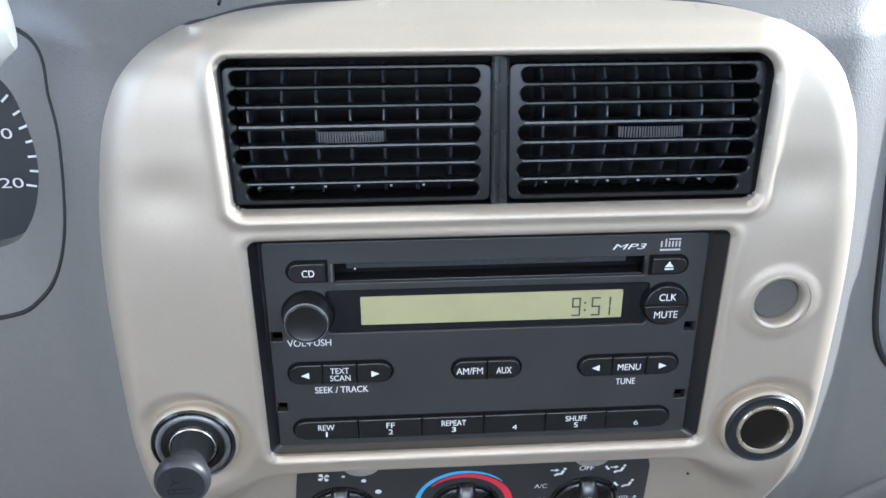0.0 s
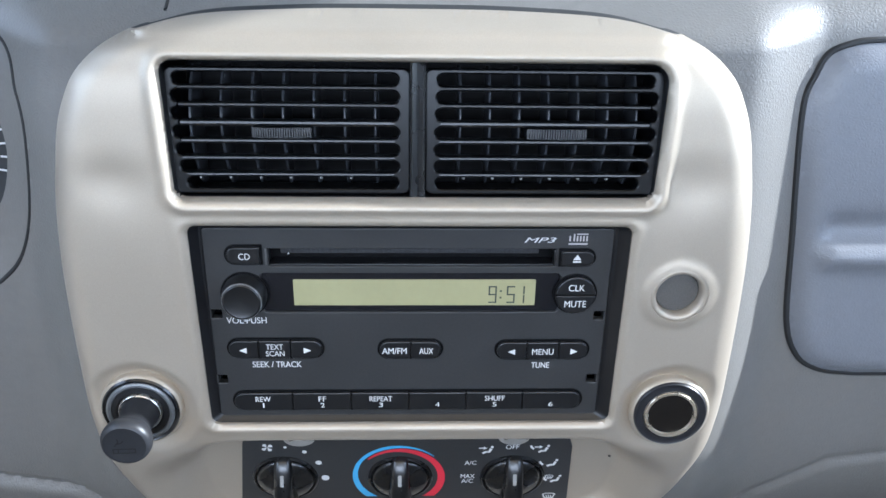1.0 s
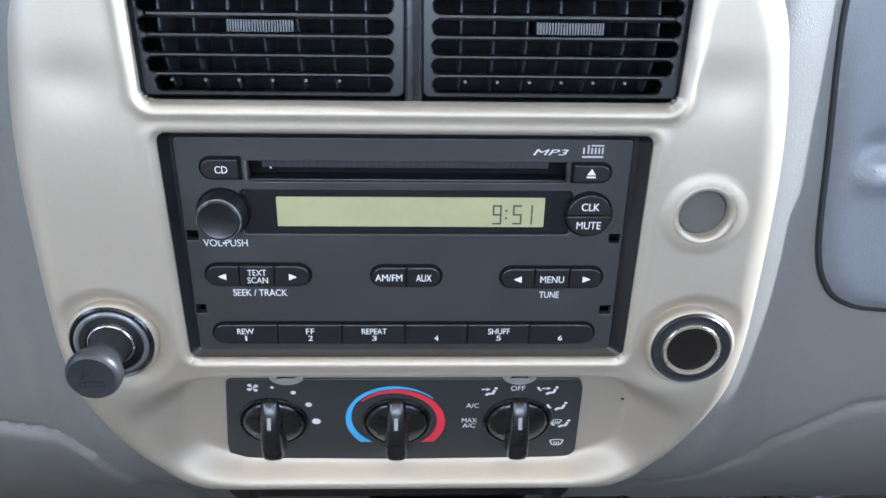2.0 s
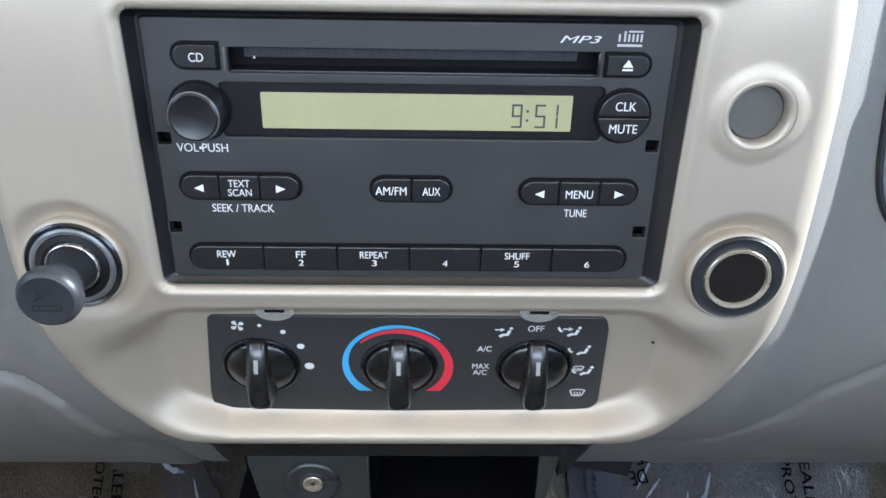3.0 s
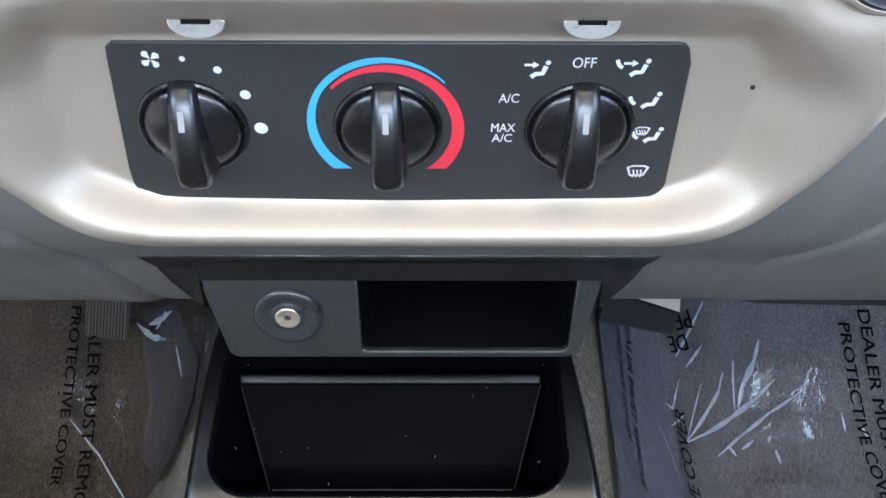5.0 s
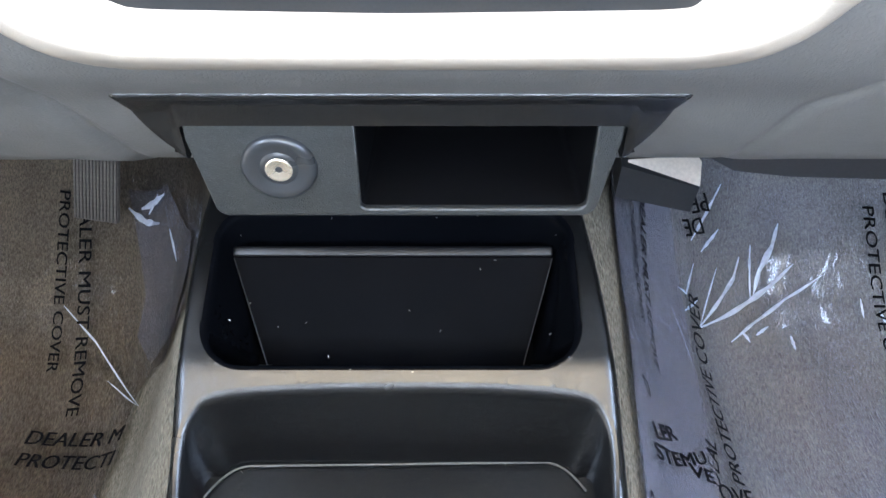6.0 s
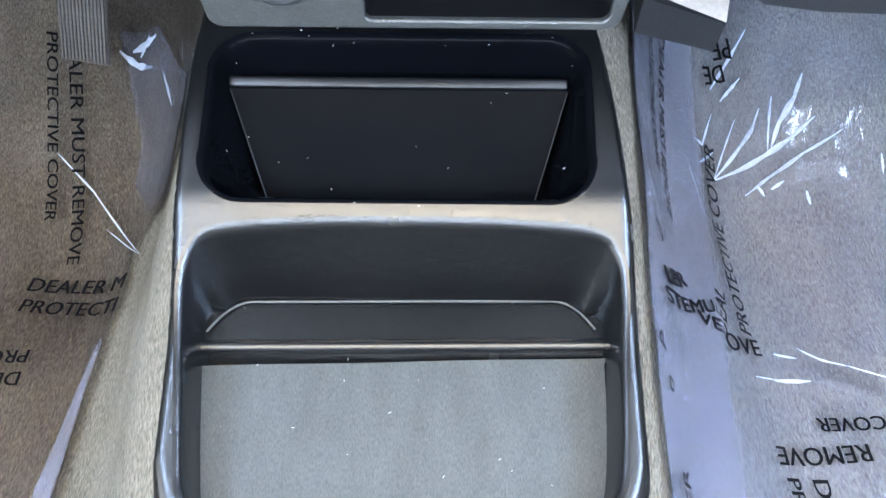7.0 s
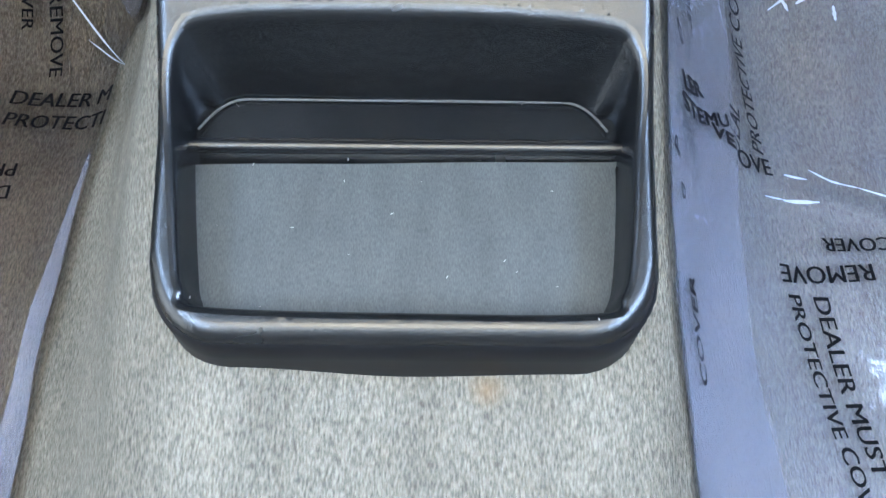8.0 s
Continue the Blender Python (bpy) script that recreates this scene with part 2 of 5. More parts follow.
def words(text, x, y, w, h, height, bold=0.0, shear=0.0):
    """Letters in mm, centred at x, y, w wide and h high."""
    curve = bpy.data.curves.new("letters", "FONT")
    curve.body, curve.size, curve.shear = text, 1.0, shear
    curve.resolution_u = 4
    mesh = taken(curve)
    co = np.array([v.co for v in mesh.vertices])
    lo, hi = co.min(0), co.max(0)
    wide = max(hi[0] - lo[0], 1e-6)
    m = Matrix.Translation((x * MM, y * MM, height * MM)) @ Matrix.Diagonal((w * MM / wide, h * MM / (hi[1] - lo[1]), 1, 1))
    mesh.transform(m @ Matrix.Translation((-(lo[0] + hi[0]) / 2, -(lo[1] + hi[1]) / 2, 0)))
    if bold:
        # a bolder cut: two more layers, a hair to the sides
        more = [mesh.copy(), mesh.copy()]
        more[0].transform(Matrix.Translation((bold * MM, 0, 0.00001)))
        more[1].transform(Matrix.Translation((-bold * MM, 0, 0.00002)))
        return joined(mesh, *more)
    return mesh


def arc(cx, cy, r, a0, a1, n=10):
    return [(cx + r * math.cos(radians(a0 + (a1 - a0) * i / n)), cy + r * math.sin(radians(a0 + (a1 - a0) * i / n))) for i in range(n + 1)]


def disc(cx, cy, r, n=40):
    return arc(cx, cy, r, 0, 360 * (n - 1) / n, n - 1)


def box(x0, y0, x1, y1, r=1.0, n=6, corners=None):
    """A rectangle with round corners: bottom left, bottom right, top right, top left."""
    rs = corners or (r,) * 4
    out = []
    for (cx, cy, a), q in zip(((x0, y0, 180), (x1, y0, 270), (x1, y1, 0), (x0, y1, 90)), rs):
        q = max(q, 0.01)
        sx, sy = (q if cx == x0 else -q), (q if cy == y0 else -q)
        out += arc(cx + sx, cy + sy, q, a, a + 90, n)
    return out


def lathe(profile, seg=48, angle=35):
    """A turned piece from (radius, height) in mm round Z."""
    verts, faces = [], []
    for r, z in profile:
        for i in range(seg):
            a = 2 * math.pi * i / seg
            verts.append((r * MM * math.cos(a), r * MM * math.sin(a), z * MM))
    for k in range(len(profile) - 1):
        for i in range(seg):
            j = (i + 1) % seg
            faces.append((k * seg + i, k * seg + j, (k + 1) * seg + j, (k + 1) * seg + i))
    if profile[0][0] > 0.001:
        faces.append(tuple(range(seg - 1, -1, -1)))
    if profile[-1][0] > 0.001:
        faces.append(tuple((len(profile) - 1) * seg + i for i in range(seg)))
    return made("turned", verts, faces, angle)


def tube_ring(profile, seg=48):
    """A ring from a closed (radius, height) section in mm round Z."""
    verts, faces, n = [], [], len(profile)
    for i in range(seg):
        a = 2 * math.pi * i / seg
        verts += [(r * MM * math.cos(a), r * MM * math.sin(a), z * MM) for r, z in profile]
    for i in range(seg):
        j = (i + 1) % seg
        for k in range(n):
            l = (k + 1) % n
            faces.append((i * n + k, j * n + k, j * n + l, i * n + l))
    return made("ring", verts, faces)


def loft(rings, caps=True, angle=40):
    """A skin over rings of points with equal counts, in metres."""
    n = len(rings[0])
    verts = [p for ring in rings for p in ring]
    faces = [(k * n + i, k * n + (i + 1) % n, (k + 1) * n + (i + 1) % n, (k + 1) * n + i) for k in range(len(rings) - 1) for i in range(n)]
    if caps:
        faces += [tuple(range(n)), tuple((len(rings) - 1) * n + i for i in range(n))]
    return made("loft", verts, faces, angle)


def wire(points, radius, cyclic=False):
    """A round strip along points in metres; radius in mm."""
    curve = bpy.data.curves.new("wire", "CURVE")
    curve.dimensions, curve.bevel_depth, curve.bevel_resolution = "3D", radius * MM, 2
    s = curve.splines.new("POLY")
    s.points.add(len(points) - 1)
    for p, co in zip(s.points, points):
        p.co = (*co, 1)
    s.use_cyclic_u = cyclic
    return taken(curve)


def block(x0, y0, z0, x1, y1, z1, bevel=0.0, seg=2):
    """A box in metres with rounded edges."""
    bm = bmesh.new()
    bmesh.ops.create_cube(bm, size=1)
    bmesh.ops.transform(bm, matrix=Matrix.Translation(((x0 + x1) / 2, (y0 + y1) / 2, (z0 + z1) / 2)) @ Matrix.Diagonal((x1 - x0, y1 - y0, z1 - z0, 1)), verts=bm.verts)
    if bevel:
        bmesh.ops.bevel(bm, geom=bm.edges[:], offset=bevel, segments=seg, profile=0.5, affect="EDGES")
    mesh = bpy.data.meshes.new("block")
    bm.to_mesh(mesh)
    bm.free()
    return finish(mesh)


def joined(*meshes):
    bm = bmesh.new()
    for mesh in meshes:
        bm.from_mesh(mesh)
        bpy.data.meshes.remove(mesh)
    out = bpy.data.meshes.new("joined")
    bm.to_mesh(out)
    bm.free()
    return finish(out)


def smooth(a, b, x):
    t = np.clip((np.asarray(x, float) - a) / (b - a), 0, 1)
    return t * t * (3 - 2 * t)


def glide(xs, ys):
    """A smooth curve through (xs, ys), xs rising."""
    xs, ys = np.array(xs, float), np.array(ys, float)
    slope = np.gradient(ys, xs)

    def at(x):
        x = np.clip(np.asarray(x, float), xs[0], xs[-1])
        i = np.clip(np.searchsorted(xs, x) - 1, 0, len(xs) - 2)
        h = xs[i + 1] - xs[i]
        t = (x - xs[i]) / h
        return ((2 * t**3 - 3 * t**2 + 1) * ys[i] + (t**3 - 2 * t**2 + t) * h * slope[i] + (3 * t**2 - 2 * t**3) * ys[i + 1] + (t**3 - t**2) * h * slope[i + 1])

    return at


def inside(outline):
    """The signed distance to a closed outline, negative within it."""
    a = np.array(outline, float)
    b = np.roll(a, -1, 0)

    def at(p):
        best, odd = np.full(len(p), 1e9), np.zeros(len(p), bool)
        for (ax, ay), (bx, by) in zip(a, b):
            ex, ey = bx - ax, by - ay
            wx, wy = p[:, 0] - ax, p[:, 1] - ay
            t = np.clip((wx * ex + wy * ey) / (ex * ex + ey * ey + 1e-18), 0, 1)
            best = np.minimum(best, (wx - ex * t) ** 2 + (wy - ey * t) ** 2)
            cross = (ay > p[:, 1]) != (by > p[:, 1])
            odd ^= cross & (wx < ex * wy / (ey if abs(ey) > 1e-12 else 1e-12))
        return np.where(odd, -1, 1) * np.sqrt(best)

    return at


def sheet(us, vs, place, outer=None, holes=(), flange=None, angle=50):
    """A skin over the grid us x vs, cut along outlines; place gives arrays x, y, z from u, v. flange: a move by which all cut edges are drawn in."""
    step = np.diff(us).min()
    p = np.array([(u, v) for v in vs for u in us])

    def edge(q):
        d = outer(q) if outer else np.full(len(q), -1.0)
        for hole in holes:
            d = np.maximum(d, -hole(q))
        return d

    if outer or holes:
        d, e = edge(p), 1e-5
        for _ in range(2):
            near = np.abs(d) < 0.72 * step
            q = p[near]
            g = np.stack([edge(q + (e, 0)) - edge(q - (e, 0)), edge(q + (0, e)) - edge(q - (0, e))], 1) / (2 * e)
            g /= np.maximum(np.linalg.norm(g, axis=1, keepdims=True), 0.3)
            p[near] -= d[near, None] * g
            d = edge(p)
        keep = d < 0.25 * step
    else:
        keep = np.ones(len(p), bool)
    nu = len(us)
    faces = []
    for j in range(len(vs) - 1):
        for i in range(nu - 1):
            quad = [j * nu + i, j * nu + i + 1, (j + 1) * nu + i + 1, (j + 1) * nu + i]
            kept = [k for k in quad if keep[k]]
            if len(kept) >= 3:
                faces.append(kept)
    used = sorted({k for f in faces for k in f})
    number = {k: n for n, k in enumerate(used)}
    verts = np.stack(place(p[used, 0], p[used, 1]), 1)
    mesh = bpy.data.meshes.new("sheet")
    mesh.from_pydata(verts.tolist(), [], [[number[k] for k in f] for f in faces])
    if flange is not None:
        bm = bmesh.new()
        bm.from_mesh(mesh)
        rim = [ed for ed in bm.edges if ed.is_boundary]
        grown = bmesh.ops.extrude_edge_only(bm, edges=rim)
        bmesh.ops.translate(bm, verts=[g for g in grown["geom"] if isinstance(g, bmesh.types.BMVert)], vec=flange)
        bm.to_mesh(mesh)
        bm.free()
    return finish(mesh, angle)
# ---------------------------------------------------------------- the cabin round it
CX = 0.005


def slab(name, x0, y0, z0, x1, y1, z1, mat, label, category):
    return alone(name, block(x0, y0, z0, x1, y1, z1, 0.004), mat, label, category, "structure")


alone("ground", sheet(np.linspace(-400, 400, 9), np.linspace(-400, 400, 9), lambda x, y: (x, y, 0 * x - 0.55)), CONCRETE, "pale concrete lot under the vehicle", "ground", "structure")
slab("floor", -0.80, -1.0, -0.12, 0.80, 1.0, -0.06, LINER, "steel cabin floor under the carpet", "floor")
# unseen opening added in the roof, to light the console from above
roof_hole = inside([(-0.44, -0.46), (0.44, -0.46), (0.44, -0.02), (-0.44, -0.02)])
alone("ceiling", joined(*[sheet(np.arange(-0.72, 0.7201, 0.02), np.arange(-1.0, 0.3001, 0.02), lambda x, y, z=z: (x, y, 0 * x + z), None, (roof_hole,)) for z in (1.20, 1.235)]), LINER, "warm grey cloth headliner with an unseen opening added for overhead light", "ceiling", "structure")
TINT = bpy.data.materials.new("tinted_glass")
TINT.use_nodes = True
glass_out, glass_links = TINT.node_tree.nodes, TINT.node_tree.links
glass_out.remove(glass_out["Principled BSDF"])
tint, shine, edge_mix, rim_light = glass_out.new("ShaderNodeBsdfTransparent"), glass_out.new("ShaderNodeBsdfGlossy"), glass_out.new("ShaderNodeMixShader"), glass_out.new("ShaderNodeFresnel")
# darker than real glass, to keep sky light off the dash top
tint.inputs["Color"].default_value = (0.34, 0.34, 0.33, 1)
shine.inputs["Roughness"].default_value = 0.02
glass_links.new(rim_light.outputs[0], edge_mix.inputs[0])
glass_links.new(tint.outputs[0], edge_mix.inputs[1])
glass_links.new(shine.outputs[0], edge_mix.inputs[2])
glass_links.new(edge_mix.outputs[0], glass_out["Material Output"].inputs["Surface"])
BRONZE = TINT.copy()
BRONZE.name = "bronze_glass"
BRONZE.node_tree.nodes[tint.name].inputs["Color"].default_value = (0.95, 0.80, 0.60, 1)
# added bronze pane: warms the overhead light that the console reflects
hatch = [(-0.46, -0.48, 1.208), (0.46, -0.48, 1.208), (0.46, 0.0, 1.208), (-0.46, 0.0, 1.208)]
alone("window_added_overhead", loft([hatch, [(x, y, z + 0.004) for x, y, z in hatch]]), BRONZE, "bronze-tinted pane of an unseen roof opening added for overhead light", "window", "structure")
screen = [(-0.70, 0.30, 1.215), (0.70, 0.30, 1.215), (0.70, 0.935, 0.765), (-0.70, 0.935, 0.765)]
alone("window_windscreen", loft([screen, [(x, y + 0.003, z + 0.004) for x, y, z in screen]]), TINT, "unseen windscreen glass, darkened to hold back the sky's light", "windscreen", "structure")
# plain wall added in the seats' place, to block and bounce light
slab("wall_seat_stand_in", -0.70, -0.50, -0.06, 0.70, -0.42, 0.72, SEATS, "unseen warm grey wall standing in for seat backs, to shape the light", "wall")
slab("wall_firewall", -0.72, 0.94, -0.06, 0.72, 0.98, 0.74, DOOR, "firewall under the windscreen", "wall")
slab("wall_back", -0.72, -1.0, -0.06, 0.72, -0.96, 0.92, DOOR, "lower rear wall of the cabin", "wall")
slab("wall_back_top", -0.72, -1.0, 1.12, 0.72, -0.96, 1.20, LINER, "strip of wall over the rear window", "wall")
for side, s in (("left", -1), ("right", 1)):
    x0, x1 = sorted((s * 0.72, s * 0.77))
    # left side raised to keep sky light off the driver's floor
    slab(f"wall_{side}", x0, -1.0, -0.06, x1, 0.98, 0.82 if s < 0 else 0.74, DOOR, "lower side of the cabin under the window line", "wall")
    slab(f"wall_{side}_rear", x0, -1.0, 0.82 if s < 0 else 0.74, x1, -0.55, 1.24, LINER, "rear roof pillar of the cabin", "wall")
    slab(f"wall_{side}_rail", x0, -0.55, 1.16, x1, 0.14, 1.24, LINER, "roof rail over the side window", "wall")
    rings = []
    # right pillar raised and thickened to shape the sun's shadow on the dash
    lift = 0.024 if s > 0 else 0.0
    for y, z in ((0.10, 1.24 + lift), (0.90, 0.76 + 2.2 * lift)):
        deep = 0.15 if s > 0 else 0.03
        rings.append([(s * 0.70, y - 0.05, z), (s * 0.77, y - 0.05, z), (s * 0.77, y + deep, z), (s * 0.70, y + deep, z)])
    alone(f"trim_pillar_{side}", loft(rings), LINER, "sloping windscreen pillar of the cabin", "pillar", "structure")

# ---------------------------------------------------------------- floor, tunnel and carpet
tunnel_top = glide([-1.0, 0.0, 0.15, 0.30, 0.45, 0.60, 1.0], [0.10, 0.115, 0.146, 0.185, 0.215, 0.26, 0.36])
toe_rise = glide([-1.0, 0.30, 0.42, 0.47, 0.55, 0.65, 0.95], [0.0, 0.0, 0.0, 0.016, 0.072, 0.15, 0.40])
right_side = glide([0.0, 0.104, 0.114, 0.122, 0.130, 0.138, 0.155, 0.177, 0.20, 0.235, 0.27, 0.34, 1.0], [1.0, 1.0, 0.975, 0.90, 0.81, 0.72, 0.54, 0.38, 0.23, 0.07, 0.01, 0.0, 0.0])
left_side = glide([0.0, 0.125, 0.145, 0.165, 0.185, 0.215, 0.245, 0.28, 0.34, 1.0], [1.0, 0.98, 0.86, 0.66, 0.44, 0.18, 0.05, 0.01, 0.0, 0.0])


def carpet_z(x, y):
    x, y = np.asarray(x, float), np.asarray(y, float)
    low = np.where(x > 0, 0.018, -0.012) + toe_rise(y)
    share = np.where(x > 0, right_side(np.abs(x)), left_side(np.abs(x)))
    top = np.maximum(tunnel_top(y), low)
    return low + (top - low) * share + 0.0012 * np.sin(x * 47 + y * 31) * (1 - share)


def lay(mesh_x, mesh_y, lift, outer=None, holes=()):
    return sheet(mesh_x, mesh_y, lambda x, y: (x, y, carpet_z(x, y) + lift(x, y)), outer, holes)


under_console = inside([(-0.110, 0.152), (0.099, 0.152), (0.096, 0.30), (0.085, 0.43), (-0.105, 0.43), (-0.115, 0.30)])


alone("carpet", lay(np.arange(-0.72, 0.7201, 0.006), np.arange(-0.5, 0.94, 0.006), lambda x, y: 0 * x, None, (under_console,)), CARPET,
      "beige-grey looped carpet over the floor and tunnel", "carpet", "structure")

# ---------------------------------------------------------------- dashboard
dash_y = glide([0.285, 0.297, 0.315, 0.34, 0.36, 0.40, 0.45, 0.52, 0.62, 0.69], [0.392, 0.376, 0.352, 0.334, 0.322, 0.302, 0.289, 0.2925, 0.31, 0.3235])
mound = glide([0.28, 0.35, 0.375, 0.40, 0.43, 0.50, 0.72], [0.0, 0.0, 0.001, 0.009, 0.015, 0.022, 0.022])


def dash_front(x, z):
    out = np.abs(np.asarray(x, float) - CX)
    return dash_y(z) - mound(z) * (1 - smooth(0.148, 0.192, out))


# the section runs from the lower edge up the face and over the top to the windscreen
top_run = [(0.3268, 0.697), (0.334, 0.704), (0.346, 0.7095), (0.365, 0.713), (0.42, 0.717), (0.55, 0.725), (0.75, 0.735), (0.93, 0.74)]


lower_left = inside([(-0.72, 0.466), (-0.26, 0.455), (-0.222, 0.4515), (-0.188, 0.443), (-0.165, 0.4385), (-0.155, 0.434), (-0.149, 0.419), (-0.141, 0.401), (-0.132, 0.362), (-0.120, 0.28), (-0.72, 0.28)])
lower_right = inside([(0.72, 0.500), (0.36, 0.477), (0.266, 0.464), (0.240, 0.460), (0.220, 0.443), (0.205, 0.430), (0.197, 0.413), (0.177, 0.395), (0.1565, 0.371), (0.145, 0.28), (0.72, 0.28)])


def panel_relief(x, z):
    """The lower panels of the dashboard: a narrow joint, and behind it a swelling rounded edge."""
    p = np.stack([x, z], 1)
    y = np.zeros(len(p))
    for panel, joint, swell in ((lower_left, 0.0026, 0.0026), (lower_right, 0.0014, 0.0012)):
        d = -panel(p)
        y = y + joint * np.exp(-((d / 0.0027) ** 2)) - swell * smooth(0.0, 0.008, d) * (1 - smooth(0.012, 0.05, d))
    return y


def dash_section(x, s):
    """x and a height; heights over 0.69 run back along the top."""
    f = dash_front(x, np.minimum(s, 0.69)) + panel_relief(x, np.minimum(s, 0.69))
    over = s > 0.69
    k = np.clip((s - 0.69) / 0.005, 0, len(top_run))
    ys, zs = np.array([0.3235] + [p[0] for p in top_run]), np.array([0.69] + [p[1] for p in top_run])
    lean = dash_front(x, np.full_like(s, 0.69)) - 0.3235
    y = np.where(over, np.interp(k, np.arange(len(ys)), ys) + lean * np.clip(1 - k / 5, 0, 1), f)
    z = np.where(over, np.interp(k, np.arange(len(zs)), zs), s)
    return x, y, z


def spline(points, n=12):
    """A smooth closed outline through points."""
    pts, out = [Vector(p) for p in points], []
    for i in range(len(pts)):
        a, b, c, d = pts[i - 1], pts[i], pts[(i + 1) % len(pts)], pts[(i + 2) % len(pts)]
        for k in range(n):
            t = k / n
            out.append(tuple(0.5 * (2 * b + (c - a) * t + (2 * a - 5 * b + 4 * c - d) * t * t + (3 * b - a - 3 * c + d) * t**3)))
    return out


cluster_outline = spline([(-0.1665, 0.640), (-0.1675, 0.664), (-0.178, 0.689), (-0.26, 0.6898), (-0.40, 0.6898), (-0.42, 0.63), (-0.40, 0.57), (-0.30, 0.562), (-0.215, 0.566), (-0.189, 0.576), (-0.1735, 0.603)])
pocket_cut = [(-0.083, 0.290), (0.083, 0.290), (0.083, 0.372), (-0.083, 0.372)]
bezel_seat = [(CX - 0.124, 0.44), (CX - 0.107, 0.424), (CX - 0.085, 0.4145), (CX + 0.085, 0.4145), (CX + 0.107, 0.424), (CX + 0.124, 0.44), (CX + 0.14, 0.60), (CX + 0.10, 0.685), (CX - 0.10, 0.685), (CX - 0.14, 0.60)]

dashboard = thing("dashboard", Matrix(), "grey moulded plastic dashboard with a fine leather grain", "dashboard")
across = np.concatenate([np.arange(-0.72, -0.30, 0.01), np.arange(-0.30, 0.32, 0.002), np.arange(0.32, 0.725, 0.01)])
rows_up = np.concatenate([np.arange(0.297, 0.689, 0.002), 0.69 + 0.005 * np.arange(0, 9)])
part("shell", sheet(across, rows_up, dash_section, None, (inside(cluster_outline), inside(pocket_cut), inside(bezel_seat)), (0, 0.012, 0)), DASH, dashboard)
# the lower edge folds under towards the firewall
fold = sheet(np.arange(-0.72, 0.725, 0.02), np.array([0.0, 0.02, 0.04]),
             lambda x, v: (x, 0.376 + v * 2.2 + 0 * x, 0.297 + 0.5 * np.minimum(v, 0.012)), None, (inside([(-0.086, -0.01), (0.086, -0.01), (0.086, 0.05), (-0.086, 0.05)]),))
part("underside", fold, DASH, dashboard)


def run(a, b, n=14):
    return [(a[0] + (b[0] - a[0]) * i / n, a[1] + (b[1] - a[1]) * i / n) for i in range(n + 1)]


SEAM = material("dark_seam", (0.012, 0.012, 0.012), 0.7)
part("seam", wire([(-0.094, 0.299, 0.7035), (-0.095, 0.318, 0.7105), (-0.097, 0.345, 0.7125), (-0.10, 0.40, 0.717)], 0.7), SEAM, dashboard)

# passenger airbag cover
cover = thing("airbag_cover", Matrix(), "blue-grey grained airbag cover with a pressed bar, set in the dashboard", "airbag cover")
cover_outline = spline([(0.1875, 0.655), (0.1915, 0.672), (0.204, 0.6855), (0.25, 0.6885), (0.45, 0.6885), (0.60, 0.6885), (0.62, 0.66), (0.62, 0.56), (0.60, 0.523),
                        (0.45, 0.5195), (0.30, 0.5193), (0.255, 0.5195), (0.236, 0.5200), (0.2195, 0.5228), (0.2070, 0.5315), (0.1985, 0.552), (0.1935, 0.60)])
cover_edge = inside(cover_outline)


def cover_face(x, z):
    d = -cover_edge(np.stack([x, z], 1))
    roll = np.clip(1 - d / 0.012, 0, 1) ** 2
    bar = smooth(0.203, 0.212, x) * (np.exp(-(((z - 0.5885) / 0.006) ** 2)) - 0.9 * np.exp(-(((z - 0.602) / 0.0065) ** 2)))
    return x, dash_front(x, np.minimum(z, 0.69)) - 0.0065 + 0.006 * roll - 0.0048 * bar, z


part("panel", sheet(np.arange(0.18, 0.63, 0.003), np.arange(0.51, 0.70, 0.003), cover_face, cover_edge, (), (0, 0.01, 0)), AIRBAG, cover)
part("gap", wire([(x, float(dash_front(x, min(z, 0.69))) - 0.0002, z) for x, z in cover_outline], 1.7, True), SEAM, cover)

# instrument cluster
cluster = thing("instrument_cluster", Matrix(), "instrument cluster with white figures on a dark gauge face", "gauge")
dial_outline = spline([(-0.1815, 0.6315), (-0.1825, 0.654), (-0.1895, 0.672), (-0.215, 0.688), (-0.26, 0.694), (-0.34, 0.67), (-0.34, 0.61), (-0.26, 0.592), (-0.2066, 0.5965), (-0.190, 0.608)])


def ring_pts(outline, y_at, n=132):
    out = [outline[int(i * len(outline) / n) % len(outline)] for i in range(n)]
    return [(x, y_at(x, z), z) for x, z in out]


part("groove", wire(ring_pts(cluster_outline, lambda x, z: float(dash_front(x, min(z, 0.69))) + 0.0005), 1.1, True), SEAM, cluster)
part("surround", loft([ring_pts(cluster_outline, lambda x, z: float(dash_front(x, min(z, 0.69))) + 0.0012, 120), ring_pts(cluster_outline, lambda x, z: float(dash_front(x, min(z, 0.69))) + 0.001, 120),
                       ring_pts([(x * 0.98 - 0.004, z * 0.985 + 0.0095) for x, z in dial_outline], lambda x, z: 0.3125 + 0.1 * (z - 0.62), 120), ring_pts(dial_outline, lambda x, z: 0.322 + 0.1 * (z - 0.62), 120)], False), DASH, cluster)
part("face", sheet(np.arange(-0.36, -0.17, 0.01), np.arange(0.58, 0.71, 0.01), lambda x, z: (x, 0.3215 + 0.1 * (z - 0.62), z)), DIAL, cluster)
dial_m = facing(0, 0.3205, 0.62, 5.7)
